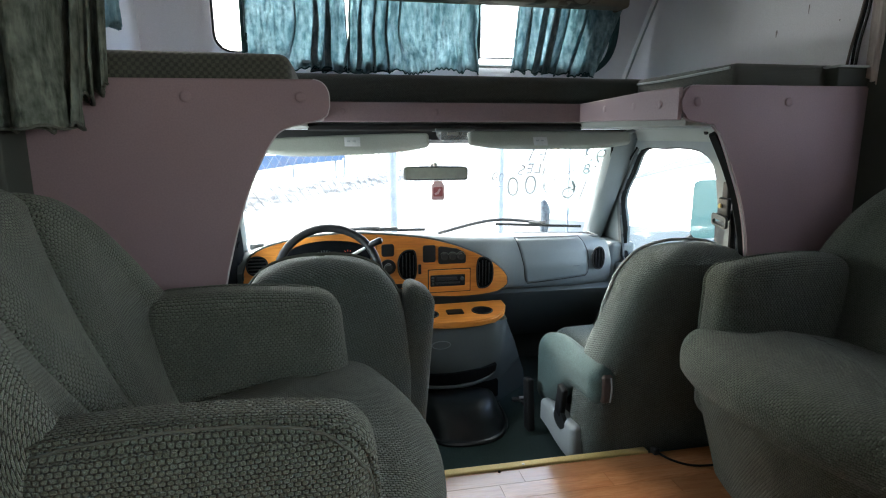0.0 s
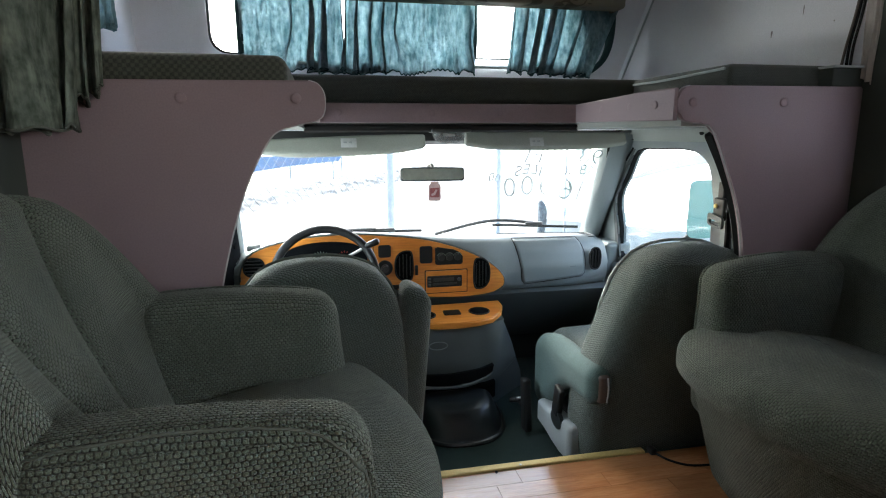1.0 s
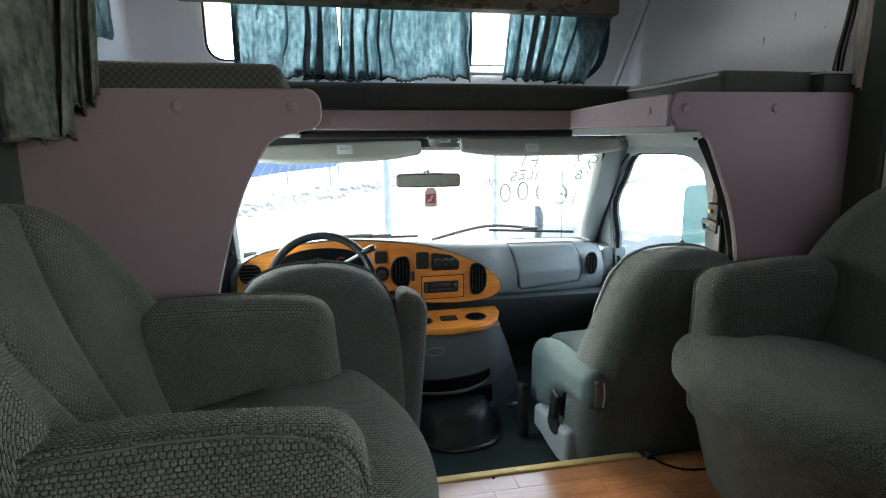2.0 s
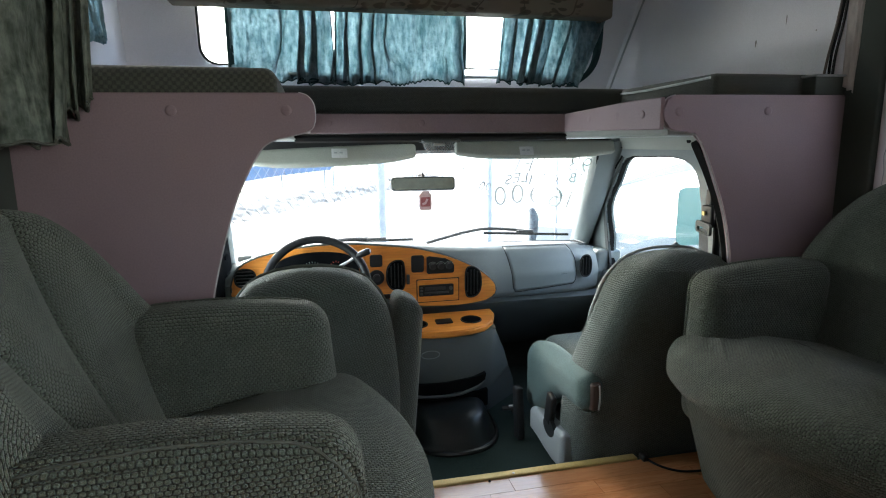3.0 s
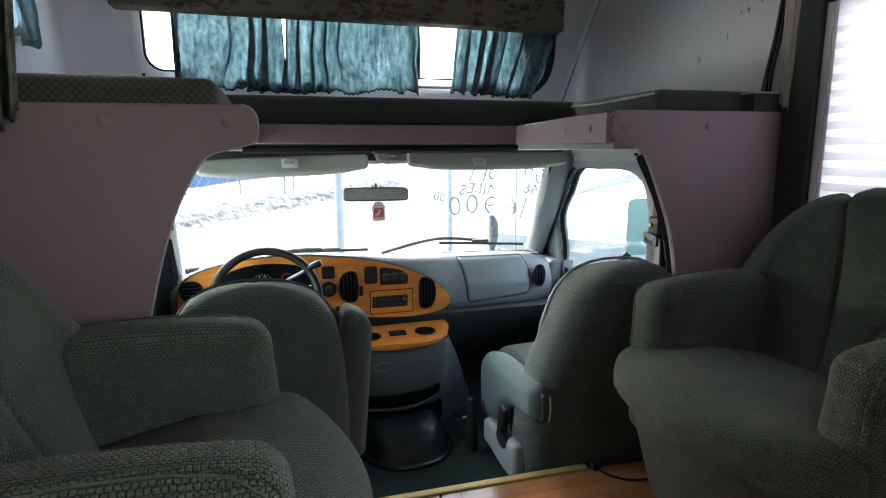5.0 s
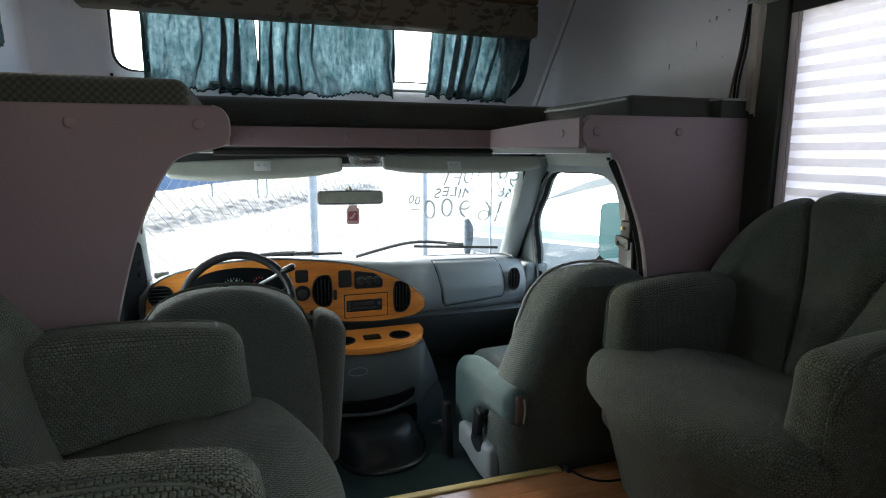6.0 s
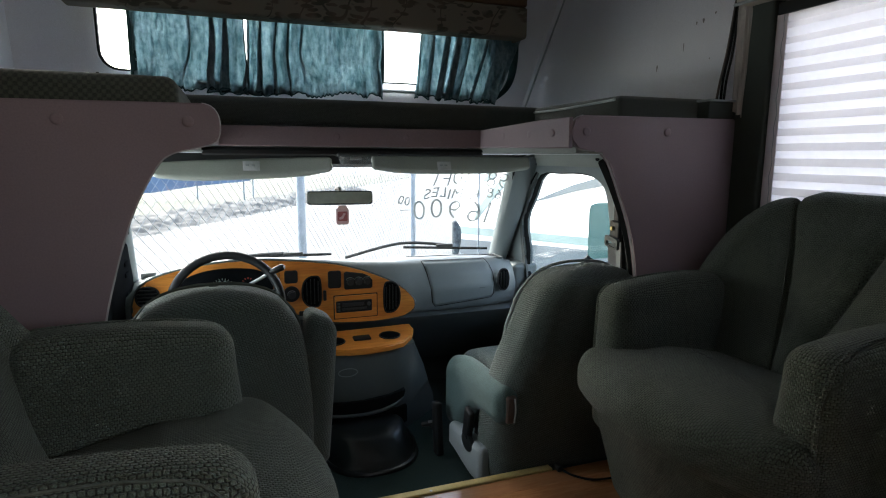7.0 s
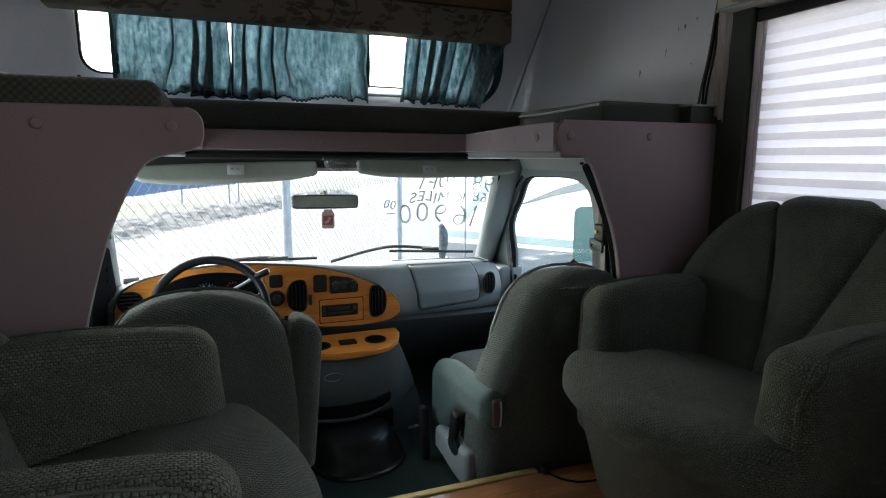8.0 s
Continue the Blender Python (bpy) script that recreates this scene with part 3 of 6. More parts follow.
def opening_panel(name, outline, studs, label):
    outline = outline[:2] + [(p.x, p.z) for p in smooth_line([(x, 0, z) for x, z in outline[2:]], 4)]
    ob = part(name, prism(B(), outline, xz(1.450), 0, 0.018, 0.004), MAUVE, None, label)
    tagged(ob, category="panel", kind="structure")
    welt = [(x, 1.459, z) for x, z in outline[3:]]
    part("welt", tube(B(), welt, 0.0030, 6), MAUVE_EDGE, ob, "pale edge welt")
    for x, z in studs:
        stud(ob, (x, 1.447, z), (0, 1, 0))
    return ob


def stud(parent, at, n):
    """A covered button on the vinyl."""
    bm = B()
    m = Vector(n).to_track_quat("Z", "Y").to_matrix()
    rings = [[Vector(at) + m @ Vector((r * math.cos(a * math.pi / 8), r * math.sin(a * math.pi / 8), h)) for a in range(16)] for r, h in ((0.0125, 0.004), (0.0125, 0.0012), (0.0112, 0.0), (0.006, -0.0006))]
    part("button", loft(bm, rings), MAUVE, parent)


opening_panel("panel_left", LEFT, [(-0.752, 1.066), (-0.500, 1.067)], "dusty mauve vinyl panel with covered buttons")
opening_panel("panel_right", RIGHT, [(0.539, 1.066), (0.821, 1.068)], "dusty mauve vinyl panel curving round the opening")

# ---- bunk over the cab ----
U = [(-HW, 1.468), (-0.50, 1.468), (-0.462, 1.58), (-0.462, 2.004), (0.462, 2.004), (0.464, 1.58), (0.52, 1.468), (HW, 1.468), (HW, 2.05), (1.0, 2.7), (-HW, 2.7), (-HW, 2.05)]
bunk = part("bunk_platform", prism(B(), U, xy(1.024), 0, 0.062), GREYLT, None, "bunk board over the cab, cut away in the middle")
tagged(bunk, category="bunk", kind="structure")
f1 = part("fascia_front", rbox(B(), (0, 1.996, 1.055), (0.906, 0.012, 0.064), 0.004, 2), MAUVE, bunk, "mauve vinyl fascia strip")
for x in (-0.387, -0.076, 0.165):
    stud(f1, (x, 1.990, 1.056), (0, 1, 0))


def fascia_side(sx):
    rings = []
    for y, z0, z1 in ((1.455, 1.018, 1.104), (1.485, 1.018, 1.103), (1.52, 1.018, 1.102), (1.56, 1.019, 1.100), (1.70, 1.021, 1.096), (1.85, 1.023, 1.091), (1.99, 1.024, 1.087)):
        x = sx * (0.452 + 0.040 * max(0.0, (1.56 - y) / 0.11))
        rings.append([(x + dx, y, z) for dx, z in ((-0.006, z0 + 0.003), (-0.003, z0), (0.006, z0), (0.006, z1), (-0.003, z1), (-0.006, z1 - 0.003))])
    if sx < 0:
        rings = [[(2 * sx * (0.452 + 0.040 * max(0.0, (1.56 - y) / 0.11)) - x, y, z) for x, y, z in r] for r in rings]
    f = part("fascia_side", loft(B(), rings), MAUVE, bunk, "mauve vinyl fascia strip")
    for y in (1.62, 1.80) if sx < 0 else (1.515, 1.62, 1.80):
        stud(f, (sx * (0.446 + 0.040 * max(0.0, (1.56 - y) / 0.11)), y, 1.061), (sx, 0, 0))


fascia_side(1)
fascia_side(-1)
c = part("bunk_cushion", rbox(B(), (-0.824, 1.755, 1.127), (0.61, 0.575, 0.080), 0.028, 4, 8, (0.004, 0.004, 0.006)), CUSHION, None, "dark green checked foam bunk cushion")
tagged(c, category="cushion", group="bunk cushions")
c = part("bunk_cushion", rbox(B(), (0.90, 1.775, 1.132), (0.42, 0.53, 0.090), 0.012, 3, 8, (0.003, 0.003, 0.002)), CUSHION_PLAIN, None, "dark green bunk cushion with a pale piped edge")
tagged(c, category="cushion", group="bunk cushions")
part("piping", tube(B(), smooth_line([(0.686, 2.03, 1.160), (0.683, 1.85, 1.158), (0.684, 1.65, 1.162), (0.687, 1.53, 1.166)], 6), 0.004, 6), PIPING_PALE, c, "pale piping")
c = part("bunk_cushion", rbox(B(), (-0.03, 2.36, 1.135), (2.06, 0.60, 0.096), 0.022, 4, 14, (0.002, 0.006, 0.006)), CUSHION_PLAIN, None, "long dark green bunk cushion below the front window")
tagged(c, category="cushion", group="bunk cushions")
c = part("ledge_box", rbox(B(), (1.055, 1.485, 1.140), (0.145, 0.05, 0.052), 0.004, 2), DARKTRIM, None, "small dark box at the end of the bunk ledge")
tagged(c, category="box")
part("lid", rbox(B(), (1.055, 1.482, 1.169), (0.155, 0.06, 0.006), 0.002, 1), GREYLT, c, "pale lid edge")


# ---- curtains ----
def drape(name, mat, label, category, top, bottom, folds, amp, seed, nu=120, nv=30, gather=0.0, hem=0.012, group="", sweep=0.0, edge=None, at=0.5, late=1.0, bunch=0.10):
    """Hanging cloth between a top line and a bottom line (each a pair of places), in uneven folds; it narrows where it is gathered."""
    rnd = random.Random(seed)
    ph = [rnd.uniform(0, 6.3) for _ in range(6)]
    t0, t1, b0, b1 = [Vector(p) for p in (*top, *bottom)]
    side = (t1 - t0).normalized().cross(Vector((0, 0, 1)))

    def f(u, v):
        uu = u + sweep * v * (1 - u) + bunch * math.sin(5.7 * (u - at) + 0.5 * v) + 0.02 * math.sin(21 * u + ph[1])
        tight = 0.5 + 0.5 * math.cos(5.7 * (u - at) + 0.5 * v)
        p = t0.lerp(t1, u).lerp(b0.lerp(b1, u), v ** late)
        a = amp * (0.55 + 0.45 * v) * (0.35 + 0.95 * tight)
        w = 2 * math.pi * folds * uu + ph[3] + 0.7 * math.sin(2.2 * v + ph[4]) + 1.4 * noise.noise((3 * u, 2.5 * v, ph[2]))
        d = a * math.sin(w) + a * 0.45 * math.sin(2.3 * w + ph[5] + v * 1.5)
        d += amp * 0.28 * noise.noise((u * folds * 4, v * 5, ph[1])) + amp * 0.16 * noise.noise((u * folds * 9, v * 14, ph[4]))
        rim = min(1.0, u / 0.05, (1 - u) / 0.05)
        p = p + side * d + (t1 - t0).normalized() * (0.85 * a * math.cos(w) * rim)
        p.z += v ** 6 * hem * (0.6 * math.sin(0.9 * w + ph[1]) + 0.4 * math.sin(2.1 * w + ph[2]))
        pull = gather * math.sin(math.pi * v) ** 2
        return p + (t0.lerp(t1, 0.5) - t0.lerp(t1, u)) * pull
    ob = part(name, sheet(B(), nu, nv, f), mat, None, label)
    thicken(ob, 0.0022)
    if edge:
        part("hem", tube(B(), [f(i / nu, 1) + Vector((0, 0, 0.004 * math.sin(i * 0.9))) for i in range(nu + 1)], 0.0034, 5), edge, ob, "dark stitched hem")
    return tagged(ob, category=category, group=group)


cu = drape("window_curtain", TEAL, "crinkled teal curtain glowing with daylight", "curtain", ((-0.755, 2.655, 1.62), (-0.342, 2.655, 1.62)), ((-0.755, 2.64, 1.268), (-0.328, 2.64, 1.250)), 4.2, 0.029, 3, 160, 40, group="overcab curtains", sweep=0.22, edge=TEALDARK, at=0.84, bunch=0.165)
thicken(part("edge_band", sheet(B(), 4, 20, lambda u, v: (-0.772 + 0.026 * u + 0.004 * v, 2.662 + 0.006 * math.sin(6 * v), 1.62 - 0.345 * v)), TEALDARK, cu, "dark edge band"), 0.002)
cu = drape("window_curtain", TEAL, "crinkled teal curtain glowing with daylight", "curtain", ((-0.323, 2.655, 1.62), (0.245, 2.655, 1.62)), ((-0.334, 2.64, 1.250), (0.245, 2.64, 1.260)), 6.5, 0.021, 8, 200, 40, sweep=-0.06, group="overcab curtains", edge=TEALDARK, at=0.15, bunch=0.14)
thicken(part("edge_band", sheet(B(), 4, 20, lambda u, v: (0.238 + 0.024 * u - 0.02 * v ** 6, 2.662 + 0.006 * math.sin(6 * v), 1.62 - 0.34 * v)), TEALDARK, cu, "dark edge band"), 0.002)
cu = drape("window_curtain", TEAL, "crinkled teal curtain gathered at the window's end", "curtain", ((0.440, 2.655, 1.62), (0.970, 2.655, 1.62)), ((0.392, 2.64, 1.266), (0.800, 2.64, 1.247)), 5, 0.022, 13, 160, 40, group="overcab curtains", sweep=-0.25, edge=TEALDARK, at=0.42, late=7.0)
thicken(part("edge_band", sheet(B(), 6, 24, lambda u, v: (0.890 + 0.042 * u - 0.145 * v ** 6, 2.668 + 0.008 * math.sin(6 * v + 3 * u), 1.62 - 0.372 * v)), TEALDARK, cu, "dark edge band"), 0.002)
v = thing("valance", (0.0, 2.56, 1.52), "brown leaf-print padded valance over the bunk window", "valance")
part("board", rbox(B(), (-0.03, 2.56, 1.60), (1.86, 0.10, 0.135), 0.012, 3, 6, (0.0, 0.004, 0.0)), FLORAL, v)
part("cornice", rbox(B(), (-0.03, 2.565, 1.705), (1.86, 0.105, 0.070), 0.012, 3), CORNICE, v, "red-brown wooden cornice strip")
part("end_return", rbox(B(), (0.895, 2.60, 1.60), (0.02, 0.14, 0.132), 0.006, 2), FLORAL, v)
drape("bunk_drape", SAGE, "sage green bunk drape bunched beside the wall", "curtain", ((-1.115, 1.33, 1.95), (-0.86, 1.365, 1.95)), ((-1.082, 1.33, 0.995), (-0.950, 1.365, 1.000)), 2.8, 0.072, 21, 140, 60, hem=0.010, edge=PIPING)
drape("bunk_drape", SAGE, "narrow fold of sage green drape behind the bunch", "curtain", ((-0.94, 1.425, 1.95), (-0.85, 1.43, 1.95)), ((-0.975, 1.425, 1.04), (-0.900, 1.43, 1.09)), 2, 0.016, 25, 60, 40, hem=0.008, edge=PIPING)
drape("side_curtain", cloth("pale_blue_cloth", (0.16, 0.30, 0.36), (0.30, 0.46, 0.50), 0.3), "short pale blue curtain tied back at the bunk window", "curtain", ((-1.105, 2.06, 1.70), (-1.105, 2.20, 1.70)), ((-1.10, 2.12, 1.325), (-1.10, 2.24, 1.335)), 4, 0.016, 31, 60, 30)
drape("cream_drape", CREAM, "narrow cream drape tied beside the window", "curtain", ((1.085, 1.405, 1.95), (1.085, 1.475, 1.95)), ((1.085, 1.425, 1.118), (1.085, 1.470, 1.150)), 3, 0.010, 41, 60, 40, hem=0.004)
cable = thing("cable_bundle", (1.10, 1.50, 1.17), "loose dark cables running up the wall", "cable")
for i, (dy, dx) in enumerate(((0.0, 0.0), (0.018, 0.006), (0.032, 0.0))):
    pts = [(1.112 + dx, 1.535 + dy, 1.168), (1.11, 1.528 + dy * 0.8, 1.24), (1.112, 1.512 + dy * 0.7, 1.34), (1.11, 1.50 + dy * 0.5, 1.46), (1.112, 1.487 + dy * 0.4, 1.62), (1.11, 1.48 + dy * 0.4, 1.94)]
    part("cable", tube(B(), smooth_line(pts, 6), 0.0042, 6), (BLACK, RUBBER, BROWN)[i], cable)

# ---- coach window with a pleated blind ----
w3 = thing("window_3", (1.14, 0.90, 0.85), "coach side window framed in dark green board", "window", kind="structure")
part("pane", rbox(B(), (1.168, 0.889, 1.125), (0.005, 0.85, 0.585), 0.001, 1), GLASS, w3).visible_shadow = False
part("side_board", rbox(B(), (1.105, 1.402, 1.02), (0.05, 0.115, 0.86), 0.008, 2), DARKTRIM, w3, "dark green upholstered side board")
part("sill", rbox(B(), (1.118, 0.89, 0.815), (0.022, 0.90, 0.03), 0.005, 2), DARKTRIM, w3)
v = thing("window_valance", (1.09, 0.935, 1.43), "pale leaf-print padded valance over the coach window", "valance")
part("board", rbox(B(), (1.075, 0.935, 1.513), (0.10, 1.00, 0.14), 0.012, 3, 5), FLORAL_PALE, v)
part("welt", tube(B(), [(1.022, 0.437, 1.443), (1.022, 1.432, 1.443)], 0.005, 6), GREYLT, v, "pale welt")
bl = thing("pleated_blind", (1.11, 0.90, 0.87), "lowered white pleated blind lit from outside", "blind")
part("headrail", rbox(B(), (1.108, 0.890, 1.418), (0.034, 0.90, 0.034), 0.004, 2), BLACK, bl, "black headrail")
n = 26


def pleat(u, v):
    k = round(v * n)
    return (1.099 + (0.016 if k % 2 else 0.0), 0.445 + 0.92 * u, 1.402 - 0.56 * v)


part("pleats", sheet(B(), 12, n, pleat), BLIND, bl, "", False)
part("edge_tape", rbox(B(), (1.0965, 1.326, 1.122), (0.0016, 0.036, 0.56), 0.0006, 1), BLIND, bl, "flat cloth edge of the blind")
part("cord", tube(B(), [(1.094 + 0.002 * math.sin(i), 1.318 + 0.002 * math.sin(i * 1.7), 1.40 - 0.02 * i) for i in range(28)], 0.0010, 5), GREYLT, bl, "grey pull cord")

bd = part("side_board", rbox(B(), (-1.105, 1.392, 1.02), (0.05, 0.115, 0.86), 0.008, 2), DARKTRIM, None, "dark green upholstered board beside the bunk drape")
tagged(bd, category="board", kind="structure")

# ---- coach floor edge ----
t = part("floor_edge_strip", rbox(B(), (0.05, 1.528, 0.001), (0.92, 0.030, 0.012), 0.005, 3), GOLD, None, "worn brass edge strip at the step to the cab")
tagged(t, category="trim", kind="structure")
part("screw", prism(B(), oval(0.004, 0.004, 10, 0.10, 1.522), xy(0.0065), 0, 0.002), STEEL, t)
part("screw", prism(B(), oval(0.004, 0.004, 10, 0.02, 1.506), xy(0.0005), 0, 0.004), RUBBER, t)
s = part("step_riser", rbox(B(), (0.0, 1.528, -0.065), (1.5, 0.016, 0.118), 0.002, 1), CARPET, None, "carpeted riser down to the cab floor")
tagged(s, category="step", kind="structure")
from mathutils.bvhtree import BVHTree
# ---- cab shell ----
cab = part("cab_floor", rbox(B(), (0, 2.10, -0.14), (1.74, 1.15, 0.04), 0.005, 1), CARPET, None, "dark green-grey cab carpet")
tagged(cab, category="floor", kind="structure")
HL = [(-0.92, 1.470), (-0.50, 1.470), (-0.50, 2.05), (0.475, 2.05), (0.475, 1.58), (0.52, 1.470), (0.92, 1.470), (0.90, 2.33), (0.75, 2.40), (-0.75, 2.40), (-0.90, 2.33)]
h = part("headliner", prism(B(), HL, xy(1.004), 0, 0.018, 0.004), HEADLINER, None, "pale grey cab headliner below the bunk")
# Added black tube stands in for shade in the gap below the fascia.
part("edge_trim", tube(B(), [(-0.50, 2.046, 1.006), (0.475, 2.046, 1.006)], 0.014, 8), BLACK, h, "black strip standing in for shade in the headliner gap")
tagged(h, category="headliner", kind="structure")
def glass_at(u, v):
    """The curved windscreen: u across, v up."""
    x = (0.83 + (0.76 - 0.83) * v) * (2 * u - 1)
    bow = 1 - (2 * u - 1) ** 2
    return Vector((x, (2.585 + 0.15 * bow) + ((2.325 + 0.11 * bow) - (2.585 + 0.15 * bow)) * v, 0.47 + (0.965 - 0.47) * v + 0.015 * bow * v))


ws = thing("windscreen", (0, 2.7, 0.47), "wide curved windscreen with marker writing on it", "windscreen", kind="structure")
g = part("pane", sheet(B(), 24, 8, glass_at), GLASS, ws)
g.visible_shadow = False
part("seal", tube(B(), [glass_at(i / 24, 0) for i in range(25)] + [glass_at(1, j / 6) for j in range(1, 7)] + [glass_at(1 - i / 24, 1) for i in range(1, 25)] + [glass_at(0, 1 - j / 6) for j in range(1, 6)], 0.008, 6, True), RUBBER, ws, "black rubber seal")
hd = part("windscreen_header", loft(B(), [[Vector((x, 2.30 + 0.10 * (1 - (x / 0.9) ** 2) + dy, z)) for dy, z in ((0, 0.960), (0.05, 0.945), (0.09, 0.96), (0.09, 1.0), (0, 1.0))] for x in [-0.88 + 0.11 * i for i in range(17)]]), BLACK, None, "dark header rail over the windscreen")
tagged(hd, category="trim", kind="structure")


def side_of(s):
    return "right" if s > 0 else "left"


WINDOW = [(2.286, 0.916), (2.12, 0.928), (1.965, 0.931), (1.868, 0.916), (1.80, 0.868), (1.766, 0.755), (1.742, 0.653), (1.728, 0.430), (2.02, 0.422), (2.365, 0.428), (2.400, 0.560), (2.436, 0.700), (2.360, 0.815)]
FRAME = [(2.33, 0.968), (2.12, 0.975), (1.95, 0.978), (1.83, 0.965), (1.735, 0.92), (1.69, 0.75), (1.67, 0.65), (1.66, 0.36), (2.02, 0.34), (2.58, 0.34), (2.59, 0.47), (2.54, 0.64), (2.45, 0.80)]
WINDOW = [(p.y, p.z) for p in smooth_line([(0, u, v) for u, v in WINDOW], 3, True)]
FRAME = [(p.y, p.z) for p in smooth_line([(0, u, v) for u, v in FRAME], 3, True)]
SEAL = [((u - 2.05) * 0.988 + 2.05, (v - 0.68) * 0.981 + 0.68) for u, v in WINDOW]


def cab_side(s):
    name = side_of(s)
    # windscreen pillar
    rings = []
    for v in range(7):
        f = v / 6
        y, z = 2.60 - 0.27 * f, 0.44 + 0.545 * f
        a, b = (0.762 if s > 0 else 0.790) - 0.008 * f, 0.838 + 0.042 * f
        rings.append([Vector((s * x, y + dy, z)) for x, dy in ((a, 0.0), (a + 0.012, -0.022), ((a + b) / 2, -0.035), (b - 0.01, -0.03), (b, -0.01), (b + 0.02, 0.03), (a, 0.03))])
    p = part("pillar_front_" + name, loft(B(), rings), PILLAR, None, "grey trimmed windscreen pillar")
    tagged(p, category="pillar", kind="structure")
    # rear pillar and rail over the door
    bm = rbox(B(), (s * 0.888, 1.565, 0.44), (0.05, 0.19, 1.10), 0.02, 3)
    p = part("pillar_rear_" + name, bm, PILLAR, None, "grey trimmed door pillar with belt anchor")
    tagged(p, category="pillar", kind="structure")
    part("door_gasket", tube(B(), smooth_line([(s * 0.858, 1.668, -0.1), (s * 0.856, 1.668, 0.64), (s * 0.856, 1.685, 0.74), (s * 0.856, 1.72, 0.90)], 5), 0.011, 6), RUBBER, p, "black door gasket")
    part("edge_gasket", tube(B(), smooth_line([(s * 0.80, 1.487, 0.0), (s * 0.785, 1.487, 0.5), (s * 0.757, 1.488, 0.66), (s * 0.727, 1.488, 0.78), (s * 0.682, 1.488, 0.89), (s * 0.630, 1.488, 0.985)], 5), 0.022, 6), RUBBER, p, "black rubber edge strip")
    bm = loft(B(), [[Vector((s * x, y, z)) for x, z in ((0.80, 1.002), (0.845, 0.985), (0.862, 0.955), (0.90, 0.955), (0.92, 1.002))] for y in (1.47, 1.7, 1.95, 2.2, 2.36)])
    p = part("roof_rail_" + name, bm, HEADLINER, None, "pale grey rail over the cab door")
    tagged(p, category="trim", kind="structure")
    for y in (1.70, 1.82):
        part("screw_cap", prism(B(), oval(0.009, 0.009, 12, y, 0.988), lambda u, v, t: (s * (0.838 - t), u, v), 0, 0.006), RUBBER, p)
    # door
    d = thing("door_" + ("1" if s < 0 else "2"), (s * 0.88, 2.0, -0.1), "closed cab door with grey trim and a clear window", "door", kind="structure")
    part("window_frame", ring_plate(B(), FRAME, WINDOW, yz(s * 0.862), 0, s * 0.04), PILLAR, d, "grey window surround")
    part("seal", ring_plate(B(), WINDOW, SEAL, yz(s * 0.868), 0, s * 0.02), RUBBER, d)
    part("pane", prism(B(), SEAL, yz(s * 0.882), 0, s * 0.004), GLASS, d).visible_shadow = False
    part("front_gasket", tube(B(), smooth_line([(s * 0.857, 2.305, 0.925), (s * 0.857, 2.391, 0.835), (s * 0.857, 2.515, 0.645), (s * 0.857, 2.575, 0.52), (s * 0.857, 2.588, 0.44)], 5), 0.0045, 6), RUBBER, d, "black door gasket")
    part("divider", prism(B(), [(2.292, 0.922), (2.306, 0.922), (2.385, 0.812), (2.462, 0.700), (2.430, 0.560), (2.402, 0.435), (2.372, 0.435), (2.406, 0.560), (2.440, 0.700), (2.364, 0.815)], yz(s * 0.858), 0, s * 0.012, 0.002), GREYDK, d, "dark quarter divider")
    bm = rbox(B(), (s * 0.875, 2.08, 0.12), (0.07, 0.86, 0.50), 0.025, 3, 3)
    part("door_panel", bm, GREY, d, "grey moulded door trim")
    part("armrest", rbox(B(), (s * 0.815, 2.0, 0.24), (0.07, 0.50, 0.07), 0.025, 3, 2), GREYDK, d)
    part("sill", rbox(B(), (s * 0.852, 2.10, 0.385), (0.05, 0.84, 0.05), 0.02, 3, 2), GREY, d)
    sw = s < 0 and part("switch_panel", rbox(B(), (s * 0.818, 2.335, 0.525), (0.036, 0.45, 0.28), 0.016, 3, 2), COVER, d, "black mirror and window switch panel")
    for z in (0.592, 0.552) if s < 0 else ():
        part("switch", rbox(B(), (s * 0.7985, 2.40, z), (0.008, 0.06, 0.016), 0.003, 2), COVER, sw)
    kp = part("kick_panel_" + name, rbox(B(), (s * 0.865, 2.52, 0.17), (0.13, 0.26, 0.66), 0.02, 2), PILLAR, None, "grey trim beside the footwell")
    tagged(kp, category="trim", kind="structure")
    # outside mirror
    m = thing("door_mirror", (s * 1.02, 2.15, 0.68), "tall outside mirror on the cab door", "mirror", "door mirrors")
    part("housing", rbox(B(), (s * 1.132, 2.134, 0.678), (0.206, 0.018, 0.226), 0.0085, 4, 2), COVER, m)
    part("mirror_glass", prism(B(), rounded(0.226, 0.242, 0.035, 5, s * 1.129, 0.678), xz(2.1235), 0, -0.004), DOORMIRROR, m, "mirror glass with its dim teal reflection put in the tint")
    part("arm", tube(B(), [(s * 0.90, 2.20, 0.46), (s * 1.0, 2.19, 0.49), (s * 1.08, 2.17, 0.57)], 0.016, 8), BLACK, m)
    # belt
    b = thing("seat_belt", (s * 0.86, 1.68, 0.5), "grey seat belt on a bolted upper anchor", "seat belt", "seat belts")
    part("anchor", rbox(B(), (s * 0.838, 1.695, 0.738), (0.018, 0.056, 0.075), 0.008, 3), BLACK, b, "black anchor cover")
    part("slider", rbox(B(), (s * 0.848, 1.705, 0.79), (0.012, 0.030, 0.075), 0.005, 2), BLACK, b)
    part("bolt", prism(B(), oval(0.0075, 0.0075, 12, 1.702, 0.748), lambda u, v, t: (s * (0.829 - t), u, v), 0, 0.008, 0.002), GOLD, b, "brass-coloured bolt")
